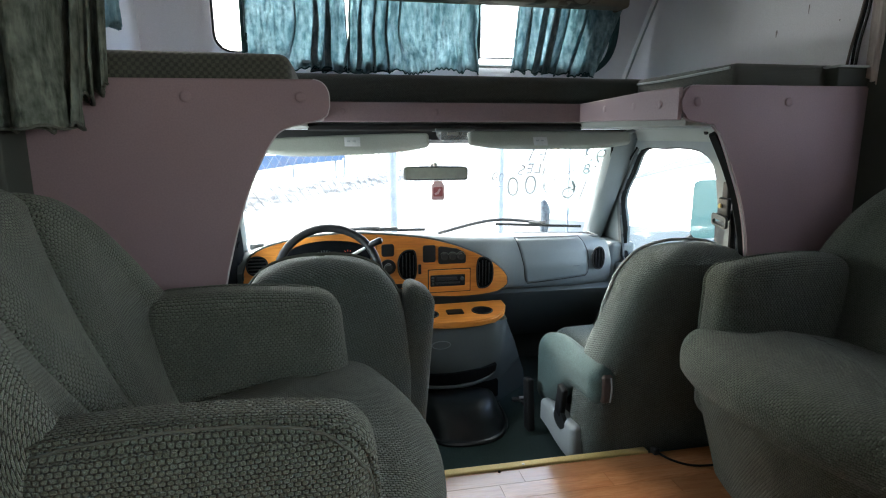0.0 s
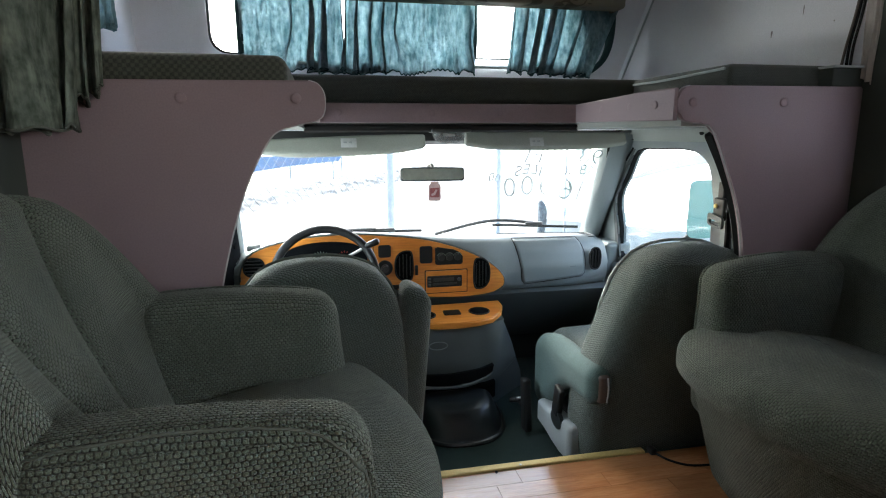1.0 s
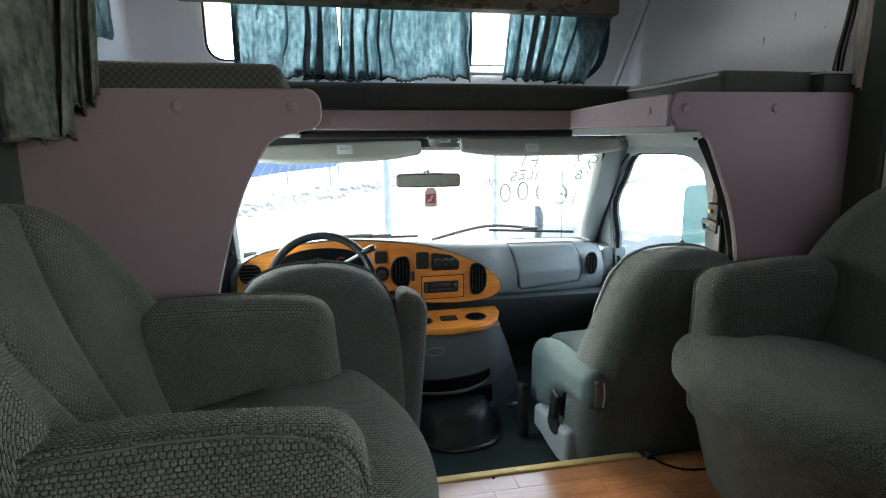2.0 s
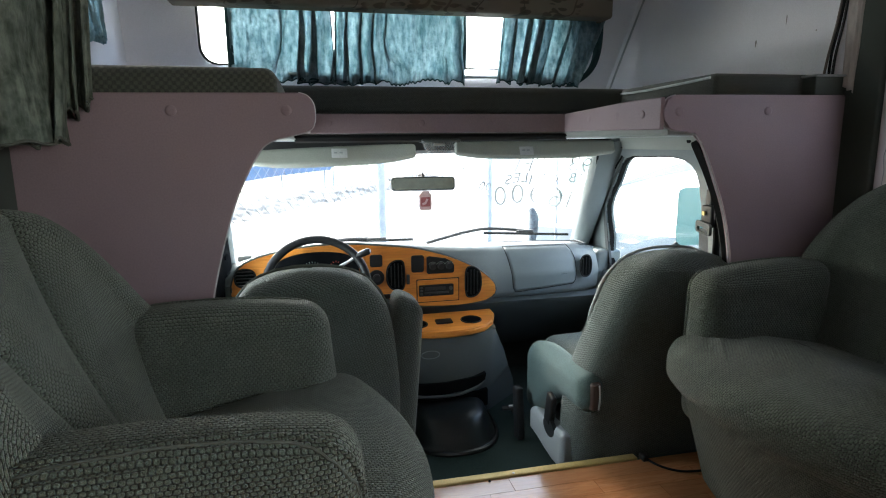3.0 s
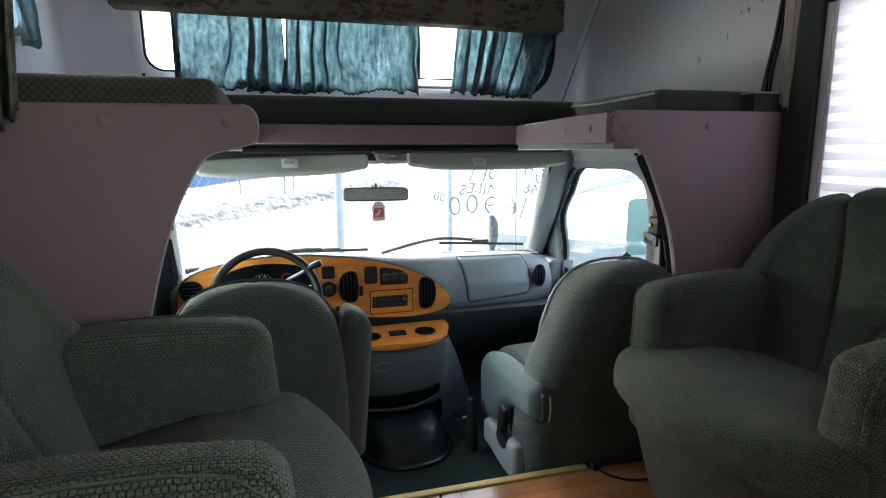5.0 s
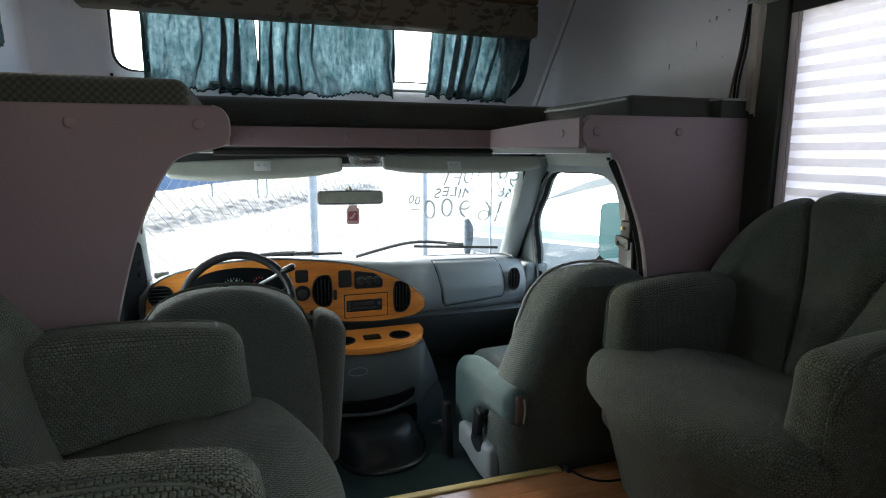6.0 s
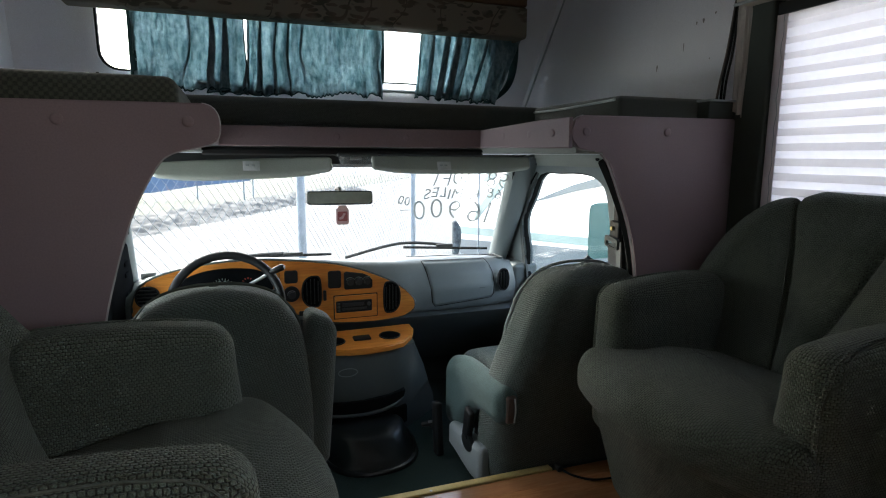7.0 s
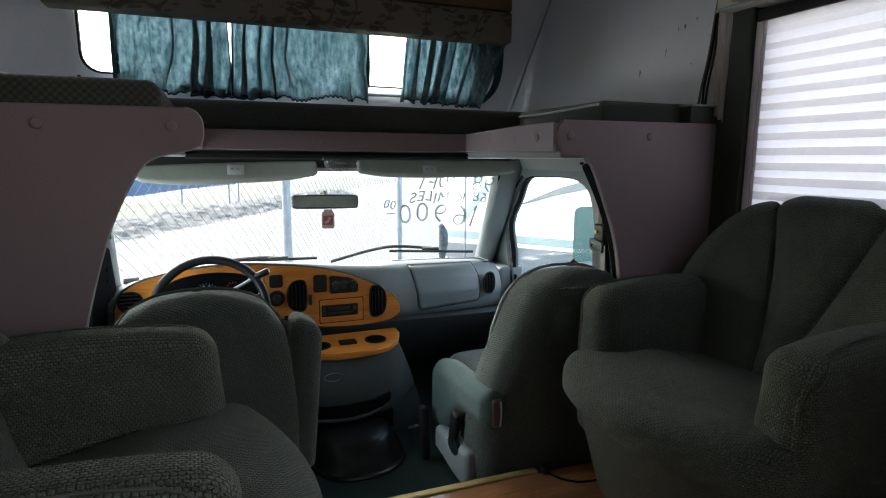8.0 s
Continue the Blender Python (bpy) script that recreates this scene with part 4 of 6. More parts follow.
    part("guide", ring_plate(B(), rounded(0.072, 0.040, 0.010, 3, 1.692, 0.700), rounded(0.054, 0.016, 0.006, 3, 1.692, 0.694), lambda u, v, t: (s * (0.826 - t), u, v + 0.15 * (u - 1.692)), 0, 0.010), GREYDK, b, "dark metal belt guide")
    part("webbing", loft(B(), [[Vector((s * x, y + dy, z)) for dx, dy in ((0, -0.024), (0.003, -0.024), (0.003, 0.024), (0, 0.024))] for x, y, z in ((0.822, 1.692, 0.698), (0.824, 1.688, 0.60), (0.838, 1.66, 0.30), (0.85, 1.62, 0.0))]), STRAP, b)


cab_side(1)
cab_side(-1)
fw = part("firewall", rbox(B(), (0, 2.66, 0.14), (1.86, 0.04, 0.62), 0.005, 1), GREYDK, None, "dark bulkhead ahead of the footwells")
tagged(fw, category="wall", kind="structure")

# ---- dashboard ----
TOP = [(-0.80, 0.475), (-0.756, 0.522), (-0.735, 0.534), (-0.66, 0.568), (-0.608, 0.580), (-0.53, 0.596), (-0.40, 0.606), (-0.295, 0.603), (-0.085, 0.584), (0.05, 0.569), (0.15, 0.562), (0.30, 0.559), (0.50, 0.556), (0.68, 0.548), (0.78, 0.520)]


def smooth01(x):
    x = max(0.0, min(1.0, x))
    return x * x * (3 - 2 * x)


dash = thing("dashboard", (0, 2.4, 0.1), "grey van dashboard with orange woodgrain fascia", "dashboard")
rings = []
for i in range(41):
    x = -0.80 + 1.58 * i / 40
    z = lerp(TOP, x)
    e = abs(x / 0.80) ** 6
    yf = 2.270 + 0.05 * e + (0.028 if x > 0.30 else 0.028 * max(0.0, (x - 0.18) / 0.12))
    low = 0.325 if x > -0.1 else 0.345
    q = smooth01((x - 0.20) / 0.14)
    yf -= 0.010 * q
    if x > 0.20:
        rings.append([Vector((x, y, zz)) for y, zz in ((2.70 - 0.10 * e, 0.482), (2.60 - 0.04 * e, 0.515 + 0.3 * (z - 0.56)), (2.47, z - 0.008), (2.39, z), (yf + 0.035 + 0.030 * q, z - 0.004 - 0.004 * q), (yf + 0.012 + 0.023 * q, z - 0.018 - 0.008 * q), (yf + 0.002 + 0.014 * q, z - 0.045 - 0.012 * q), (yf, 0.43), (yf + 0.004 + 0.006 * q, low + 0.035), (yf + 0.018 + 0.006 * q, low + 0.010), (yf + 0.05, low), (2.42, low - 0.01), (2.70, 0.30))])
        continue
    rings.append([Vector((x, y, zz)) for y, zz in ((2.70 - 0.10 * e, 0.482), (2.60 - 0.04 * e, 0.515 + 0.3 * (z - 0.56)), (2.45, z - 0.024), (2.36, z - 0.006), (yf + 0.035, z - 0.001), (yf + 0.012, z - 0.018), (yf + 0.002, z - 0.045), (yf, 0.45), (yf + 0.004, low + 0.03), (yf + 0.018, low + 0.006), (yf + 0.05, low), (2.42, low - 0.01), (2.70, 0.30))])
part("body", loft(B(), rings), GREY, dash)
rings = []
for i in range(25):
    x = -0.80 + 1.58 * i / 24
    rings.append([Vector((x, y, z)) for y, z in ((2.315, 0.330), (2.300, 0.318), (2.312, 0.295), (2.40, 0.20), (2.47, 0.10), (2.52, 0.05), (2.64, 0.05), (2.64, 0.34))])
# Darker grey puts the shade under the dash into the colour.
part("lower_panel", loft(B(), rings), GREYDK, dash, "lower dash panel, coloured darker for the shade under the dash")
OUT = [(-0.766, 0.430), (-0.762, 0.478), (-0.735, 0.531), (-0.659, 0.568), (-0.529, 0.594), (-0.40, 0.603), (-0.295, 0.600), (-0.085, 0.577), (0.030, 0.549), (0.116, 0.517), (0.190, 0.480), (0.238, 0.446), (0.268, 0.413), (0.278, 0.388), (0.270, 0.362), (0.233, 0.343), (0.113, 0.330), (-0.070, 0.341), (-0.177, 0.378), (-0.30, 0.395), (-0.50, 0.395), (-0.74, 0.392)]
line = [(p.x, p.z) for p in smooth_line([(x, 0, z) for x, z in OUT], 3, True)]
FY = 2.272
fas = part("fascia", prism(B(), line, xz(FY), -0.014, 0.02, 0.004), OAK, dash, "orange woodgrain fascia plate")
part("fascia_joint", rbox(B(), (-0.262, FY - 0.0143, 0.497), (0.0022, 0.002, 0.182), 0.0006, 1), BLACK, fas, "dark joint in the fascia")
rim = [(x, FY - 0.004, z) for x, z in line]
part("fascia_rim", tube(B(), rim, 0.007, 6, True), GREYDK, dash, "dark rim round the fascia")


def plate(name, pts, mat, depth, parent=None, label="", bevel=0.002, base=0.016):
    return part(name, prism(B(), pts, xz(FY - base), -depth, 0.006, bevel), mat, parent or fas, label)


def d_shape(rx, rz, cx, cz, flat, n=36):
    """A half-round outline: nearly straight on the flat side (-1 left, 1 right), bowed on the other."""
    pts = []
    for i in range(n):
        c, q = math.cos(2 * math.pi * i / n), math.sin(2 * math.pi * i / n)
        k, w = (2 / 4.2, 0.70) if c * flat > 0 else (2 / 2.15, 1.30)
        pts.append((cx + rx * w * math.copysign(abs(c) ** k, c), cz + rz * math.copysign(abs(q) ** (2 / 2.6), q)))
    return pts


def vent(parent, cx, cz, rx, rz, slats, vertical=True, flat=0):
    shape = d_shape(rx, rz, cx, cz, flat) if flat else oval(rx, rz, 28, cx, cz, 2.4)
    v = plate("vent", shape, COVER, 0.004, parent, "black oval air vent")
    part("rim", tube(B(), [(x, FY - 0.020, z) for x, z in shape], 0.0035, 6, True), BLACK, v)
    for i in range(slats):
        f = (i + 0.5) / slats * 2 - 1
        if vertical:
            hh = rz * 0.86 * (1 - abs(f * 0.9) ** 2.4) ** 0.42
            bm = rbox(B(), (cx + rx * 0.8 * f - flat * 0.2 * rx, FY - 0.022, cz), (0.003, 0.008, 1.9 * hh), 0.001, 1)
        else:
            hh = rx * 0.86 * (1 - abs(f * 0.9) ** 2.4) ** 0.42
            bm = rbox(B(), (cx, FY - 0.024, cz + rz * 0.9 * f), (2 * hh, 0.012, 0.003), 0.001, 1)
        part("slat", bm, BLACK, v)
    return v


# instrument cluster
CL = [(-0.635, 0.455), (-0.63, 0.505), (-0.59, 0.550), (-0.52, 0.574), (-0.43, 0.580), (-0.34, 0.568), (-0.295, 0.535), (-0.285, 0.48), (-0.29, 0.43), (-0.62, 0.43)]
cl = plate("instrument_panel", [(p.x, p.z) for p in smooth_line([(x, 0, z) for x, z in CL], 3, True)], COVER, 0.003, None, "dark instrument panel with pale dials", 0.001)
for cx, cz, r, a0, a1, n, mat in ((-0.465, 0.497, 0.044, 200, -20, 17, GAUGE), (-0.375, 0.520, 0.020, 210, 60, 6, RED), (-0.335, 0.485, 0.016, 180, 20, 5, RED), (-0.555, 0.505, 0.020, 180, 20, 5, GAUGE)):
    bm = B()
    for i in range(n):
        a = radians(a0 + (a1 - a0) * i / (n - 1))
        rbox(bm, (cx + r * math.cos(a), FY - 0.0205, cz + r * math.sin(a)), (0.0024, 0.002, 0.0065), 0.0004, 1, turn=Matrix.Rotation(math.pi / 2 - a, 3, "Y"))
    part("dial_marks", bm, mat, cl)
for i in range(6):
    part("dial_figure", rbox(B(), (-0.465 + 0.034 * math.cos(radians(170 - 32 * i)), FY - 0.0205, 0.500 + 0.034 * math.sin(radians(170 - 32 * i))), (0.009, 0.002, 0.005), 0.0005, 1), GAUGE, cl)
vent(dash, -0.715, 0.492, 0.038, 0.036, 5, False)
vent(dash, -0.132, 0.470, 0.036, 0.061, 4, True, 1)
vent(dash, 0.168, 0.425, 0.034, 0.064, 4, True, -1)
part("vent_lever", rbox(B(), (-0.093, FY - 0.022, 0.452), (0.012, 0.014, 0.040), 0.003, 2), BLACK, fas)
plate("switch_blank", rounded(0.050, 0.050, 0.009, 3, -0.219, 0.533), BLACK, 0.003, None, "black blank switch plate")
k = plate("headlight_knob", oval(0.031, 0.031, 24, -0.219, 0.466), BLACK, 0.006, None, "round black dash knob")
part("knob_cap", prism(B(), oval(0.016, 0.016, 18, -0.219, 0.466), xz(FY - 0.02), -0.020, 0, 0.004), BLACKGL, k)
plate("switch_slot", rounded(0.050, 0.018, 0.004, 2, -0.168, 0.386), BLACK, 0.003)
plate("coin_plate", rounded(0.052, 0.070, 0.009, 3, -0.053, 0.512), BLACK, 0.003, None, "black accessory plate")
cc = plate("climate_control", [(-0.016, 0.474), (-0.016, 0.536), (-0.006, 0.541), (0.060, 0.530), (0.088, 0.516), (0.098, 0.500), (0.098, 0.474), (0.092, 0.468), (-0.010, 0.468)], BLACK, 0.004, None, "black heater control panel with dials")
for cx in (0.008, 0.042, 0.076):
    part("dial", prism(B(), oval(0.0145, 0.0145, 18, cx, 0.499), xz(FY - 0.020), -0.010, 0, 0.003), BLACKGL, cc)
    part("dial_mark", tube(B(), [(cx + 0.018 * math.cos(radians(a)), FY - 0.0212, 0.499 + 0.018 * math.sin(radians(a))) for a in range(20, 170, 15)], 0.0009, 4), GAUGE, cc)
plate("radio_surround", rounded(0.178, 0.098, 0.003, 2, 0.030, 0.398), BLACK, 0.0005, None, "dark joint round the radio plate", 0, 0.0145)
plate("radio_plate", rounded(0.170, 0.090, 0.003, 2, 0.030, 0.398), OAK, 0.003, None, "orange woodgrain radio plate", 0.001)
rd = plate("radio", rounded(0.144, 0.047, 0.004, 2, 0.022, 0.400), BLACK, 0.008, None, "black car radio")
part("display", rbox(B(), (0.018, FY - 0.0245, 0.408), (0.085, 0.002, 0.014), 0.001, 1), BLACKGL, rd)
part("tape_slot", rbox(B(), (0.022, FY - 0.0245, 0.390), (0.100, 0.002, 0.008), 0.001, 1), BLACKGL, rd)
for i in range(3):
    part("radio_button", rbox(B(), (-0.040, FY - 0.026, 0.413 - 0.013 * i), (0.010, 0.005, 0.008), 0.001, 1), GREYDK, rd)
part("radio_knob", prism(B(), oval(0.008, 0.008, 12, 0.081, 0.407), xz(FY - 0.024), -0.008, 0, 0.002), GREYDK, rd)
part("ash_tray_latch", rbox(B(), (0.078, 2.287, 0.338), (0.034, 0.014, 0.012), 0.003, 1), BLACK, dash)
# passenger side
body = [o for o in dash.children if o.name.startswith("body")][0]
dash_tree = BVHTree.FromPolygons([q.co for q in body.data.vertices], [q.vertices for q in body.data.polygons])


def on_dash(x, z, out=0.0):
    """The place on the dashboard's face at x across and z up."""
    at, n = dash_tree.ray_cast(Vector((x, 1.8, z)), Vector((0, 1, 0)))[:2]
    n = n if n.y < 0 else -n
    return at + n * out


def glove(u, v):
    z0, z1 = 0.357 + 0.019 * u, 0.5480 - 0.006 * u
    z = z0 + (z1 - z0) * v
    left = 0.369 - 0.036 * v ** 1.5 + 0.012 * max(0.0, 1 - v / 0.12) ** 2
    right = 0.660 - 0.028 * max(0.0, (v - 0.45) / 0.55) ** 2 - 0.012 * max(0.0, 1 - v / 0.12) ** 2
    return left + (right - left) * u, z


thicken(part("glove_box_door", sheet(B(), 20, 16, lambda u, v: on_dash(*glove(u, v), 0.0004)), GREY, dash, "grey glove box door"), 0.0016)
edge = [glove(i / 16, 0) for i in range(16)] + [glove(1, j / 12) for j in range(12)] + [glove(1 - i / 16, 1) for i in range(16)] + [glove(0, 1 - j / 12) for j in range(12)]
part("glove_box_gap", tube(B(), [on_dash(x, z, 0.0008) for x, z in edge], 0.0021, 5, True), BLACK, dash, "dark gap round the glove box")
part("finger_notch", tube(B(), [on_dash(0.585 + 0.006 * i, 0.424, 0.001) for i in range(6)], 0.0014, 5), GREYDK, dash)
FY = 2.312
vent(dash, 0.700, 0.455, 0.026, 0.048, 3)
FY = 2.272
sg = part("speaker_grille", rbox(B(), (0.66, 2.43, 0.536), (0.16, 0.10, 0.008), 0.003, 2), GREYDK, dash, "slotted speaker grille")
for i in range(5):
    part("slot", rbox(B(), (0.66, 2.395 + 0.018 * i, 0.5405), (0.13, 0.005, 0.003), 0.001, 1), BLACK, sg)
part("dash_pad_seam", tube(B(), [(x, 2.40, lerp(TOP, x) + 0.0015) for x in [0.28 + 0.03 * i for i in range(14)]], 0.002, 5), GREYDK, dash)

# ---- steering wheel ----
sw = thing("steering_wheel", (-0.456, 2.10, 0.49), "dark steering wheel with gear lever on its column", "steering wheel")
tilt = Matrix.Rotation(radians(-30), 3, "X")
C = Vector((-0.450, 2.105, 0.480))
part("rim", tube(B(), [C + tilt @ Vector((0.183 * math.cos(a / 48 * 2 * math.pi), 0, 0.183 * math.sin(a / 48 * 2 * math.pi))) for a in range(48)], 0.0155, 10, True), BLACK, sw)
part("hub", rbox(B(), C + tilt @ Vector((0, 0.03, -0.01)), (0.17, 0.06, 0.13), 0.028, 4, 2, (0, 0.008, 0), None, tilt), BLACK, sw)
for a in (12, 168, 250, 290):
    part("spoke", tube(B(), [C + tilt @ Vector((q * math.cos(radians(a)), 0.028 * (1 - q / 0.19), q * math.sin(radians(a)))) for q in (0.05, 0.11, 0.185)], (0.018, 0.014, 0.011), 8), BLACK, sw)
part("column", tube(B(), [C + Vector((0, 0.04, -0.03)), C + Vector((0, 0.20, -0.12))], 0.05, 14), GREYDK, sw)
part("gear_lever", tube(B(), [(-0.40, 2.19, 0.515), (-0.33, 2.165, 0.555), (-0.295, 2.15, 0.578)], 0.006, 8), STEEL, sw, "thin metal gear lever")
part("lever_knob", tube(B(), [(-0.300, 2.152, 0.575), (-0.288, 2.146, 0.582), (-0.258, 2.135, 0.596), (-0.252, 2.132, 0.598)], (0.008, 0.012, 0.013, 0.008), 10), BLACK, sw)

# ---- engine cover between the seats ----
ec = thing("engine_cover", (0.05, 2.1, -0.12), "grey engine cover with woodgrain cup tray", "engine cover")
rings = []
for z, yb, w, wb in ((0.258, 2.104, 0.196, 0.225), (0.245, 2.100, 0.192, 0.232), (0.16, 2.092, 0.184, 0.268), (0.09, 2.094, 0.180, 0.296), (0.015, 2.100, 0.176, 0.318), (0.006, 2.13, 0.172, 0.320), (-0.05, 2.15, 0.172, 0.34), (-0.12, 2.15, 0.175, 0.35)):
    ring = []
    for i in range(17):
        f = i / 8 - 1
        ring.append(Vector((0.045 + w * f, yb + 0.040 * abs(f) ** 3.5, z)))
    ring += [Vector((0.045 + wb, 2.34, z)), Vector((0.045 - wb, 2.34, z))]
    rings.append(ring)
part("body", loft(B(), rings), ENGINE, ec)
TR = [(-0.165, 2.275), (-0.165, 2.135), (-0.12, 2.098), (-0.03, 2.078), (0.045, 2.074), (0.12, 2.080), (0.185, 2.102), (0.235, 2.160), (0.262, 2.23), (0.262, 2.285)]
slope = lambda u, v, t: (u, v, 0.262 + (v - 2.08) * 0.08 + t)
tray = part("tray", prism(B(), TR, slope, -0.006, 0.018, 0.005, 3), OAK, ec, "orange woodgrain cup tray")
for cx, cy in ((0.147, 2.175), (-0.075, 2.165)):
    part("cup_well", prism(B(), oval(0.040, 0.036, 24, cx, cy), slope, 0.010, 0.0195), COVER, tray, "dark cup well")
    part("well_rim", tube(B(), [slope(u, v, 0.0195) for u, v in oval(0.041, 0.037, 24, cx, cy)], 0.0028, 6, True), BLACK, tray)
part("ash_tray", prism(B(), rounded(0.068, 0.045, 0.006, 3, 0.035, 2.175), slope, 0.014, 0.023, 0.002), BLACK, tray, "black ash tray lid")
part("badge", tube(B(), [(-0.037 + 0.036 * math.cos(a / 24 * 6.283), 2.0905 + 0.002, 0.185 + 0.0155 * math.sin(a / 24 * 6.283)) for a in range(24)], 0.0018, 5, True), GREY, ec, "plain oval emblem outline")
part("pocket", prism(B(), [(-0.150, 0.066), (0.02, 0.068), (0.12, 0.078), (0.185, 0.092), (0.180, 0.066), (0.15, 0.044), (0.09, 0.027), (0.02, 0.021), (-0.07, 0.024), (-0.150, 0.034)], xz(2.088), -0.004, 0.05, 0.002), COVER, ec, "black pocket slot")
part("pocket_lip", tube(B(), smooth_line([(-0.150, 2.098, 0.030), (-0.07, 2.080, 0.020), (0.02, 2.076, 0.017), (0.09, 2.078, 0.023), (0.15, 2.086, 0.041), (0.184, 2.098, 0.066)], 6), 0.0065, 8), ENGINE, ec, "rounded lip under the pocket")
def toe(u, v):
    """A low dome with a rounded nose, u round it, v from the floor to its crown."""
    a = math.pi * u
    q = lerp([(0.0, 1.0), (0.08, 0.985), (0.16, 0.95), (0.30, 0.87), (0.45, 0.77), (0.60, 0.66), (0.75, 0.50), (0.88, 0.30), (1.0, 0.08)], v)
    zz = lerp([(0.0, -0.12), (0.08, -0.112), (0.16, -0.108), (0.30, -0.089), (0.45, -0.060), (0.60, -0.034), (0.75, -0.018), (0.88, -0.010), (1.0, -0.008)], v)
    c, n = math.cos(a), math.sin(a)
    return (0.032 + 0.182 * (0.40 + 0.60 * q) * math.copysign(abs(c) ** 0.75, c), 2.16 - (2.16 - 1.872) * q * n ** 0.75, zz)


# Black box fills the recess below the pocket in place of its shade.
part("recess", rbox(B(), (0.040, 2.132, -0.02), (0.32, 0.05, 0.075), 0.008, 2), COVER, ec, "black box standing in for shade in the recess under the pocket")
part("toe_moulding", sheet(B(), 48, 24, toe), BLACKGL, ec, "shiny black moulded foot of the cover")
part("toe_flange", tube(B(), [toe(i / 48, 0.04) for i in range(49)], 0.010, 8), BLACKGL, ec)
part("latch", tube(B(), [(0.235, 2.03, -0.035), (0.265, 2.01, -0.03), (0.275, 1.99, -0.045)], 0.010, 8), BLACK, ec, "black cover latch")
part("latch_clip", rbox(B(), (0.262, 2.005, -0.018), (0.02, 0.01, 0.008), 0.002, 1), STEEL, ec)


# ---- sun visors, lamp, mirror ----
def visor(x0, x1, zl, zr, lx):
    v = thing("sun_visor", ((x0 + x1) / 2, 2.24, 0.98), "folded pale grey sun visor with a warning label", "sun visor", "sun visors")
    cx, w = (x0 + x1) / 2, x1 - x0

    def bend(p):
        e = (abs(p.x) / (w / 2)) ** 4
        return (p.x, p.y + 0.03 * (1 - e) - 0.0, p.z * (1 - 0.35 * e) + (zr - zl) * p.x / w + 0.004 * (1 - e))
    part("body", rbox(B(), (cx, 2.235, (zl + zr) / 2), (w, 0.03, 0.078), 0.014, 3, 8, (0, 0.002, 0), bend, Matrix.Rotation(radians(-24), 3, "X")), VISOR, v)
    part("label", rbox(B(), (lx, 2.2335, 0.955), (0.058, 0.002, 0.036), 0.001, 1, 1, (0, 0, 0), None, Matrix.Rotation(radians(-24), 3, "X")), LABEL, v, "pale printed label")
    for dx in (-0.014, 0.006):
        part("label_mark", rbox(B(), (lx + dx, 2.231, 0.957), (0.012, 0.002, 0.006), 0.0005, 1, 1, (0, 0, 0), None, Matrix.Rotation(radians(-24), 3, "X")), GREYLT, v)
    part("hinge", tube(B(), [(x1 - 0.02 if x0 > 0 else x0 + 0.02, 2.25, 0.985), (x1 + 0.03 if x0 > 0 else x0 - 0.03, 2.25, 0.995)], 0.008, 8), GREY, v)


visor(-0.665, -0.055, 0.940, 0.962, -0.345)
visor(0.098, 0.780, 0.968, 0.966, 0.395)
dl = thing("dome_lamp", (0, 2.06, 1.0), "clear domed cab lamp on the headliner", "lamp")
part("base", rbox(B(), (0.0, 2.06, 0.997), (0.140, 0.085, 0.012), 0.006, 2), GREYDK, dl)
part("bulb", tube(B(), [(-0.02, 2.06, 0.984), (0.02, 2.06, 0.984)], 0.006, 10), STEEL, dl)
part("lens", loft(B(), [[(0.0 + 0.062 * r * math.cos(a / 20 * 6.283), 2.06 + 0.036 * r * math.sin(a / 20 * 6.283), z) for a in range(20)] for r, z in ((1.0, 0.990), (0.95, 0.976), (0.8, 0.964), (0.5, 0.955), (0.2, 0.952))]), LENS, dl, "clear domed lens")
rm = thing("rear_view_mirror", (-0.015, 2.33, 0.84), "rectangular rear-view mirror in a dark frame", "mirror")
turn = Matrix.Rotation(radians(-5), 3, "Z") @ Matrix.Rotation(radians(-6.8), 3, "X")
CM = Vector((-0.016, 2.302, 0.829))
part("housing", rbox(B(), CM, (0.258, 0.026, 0.053), 0.0125, 4, 3, (0, 0, 0.002), None, turn), GREYDK, rm)
part("mirror_glass", prism(B(), rounded(0.246, 0.044, 0.012, 4), lambda u, v, t: CM + turn @ Vector((u, -0.0135 + t, v + 0.0)), -0.001, 0.004), MIRROR, rm, "mirror glass with its green-grey reflection put in the tint")
part("stem", tube(B(), [CM + Vector((0.004, 0.012, 0.02)), CM + Vector((0.004, 0.035, 0.034)), CM + Vector((0.004, 0.10, 0.028))], 0.008, 8), BLACK, rm)
tg = thing("air_freshener", (-0.010, 2.29, 0.757), "small pink card hanging from the mirror", "air freshener")
part("card", prism(B(), rounded(0.050, 0.066, 0.008, 3, -0.010, 0.757), xz(2.288), 0, 0.003, 0.001), PINK, tg)
part("collar", prism(B(), rounded(0.034, 0.014, 0.004, 3, -0.010, 0.793), xz(2.288), 0, 0.003, 0.001), PINK, tg)
part("print", prism(B(), rounded(0.038, 0.038, 0.004, 2, -0.010, 0.757), xz(2.2872), 0, 0.001), plain("print_red", (0.32, 0.08, 0.09), (0.40, 0.12, 0.12), 0.6, 60), tg, "dark red printed square")
part("print_mark", prism(B(), [(-0.022, 0.744), (-0.008, 0.748), (0.002, 0.768), (-0.006, 0.770), (-0.014, 0.756), (-0.024, 0.752)], xz(2.2864), 0, 0.0008), PINK, tg)
part("cord", tube(B(), [(-0.010, 2.290, 0.799), (-0.010, 2.300, 0.815)], 0.0012, 5), RUBBER, tg)

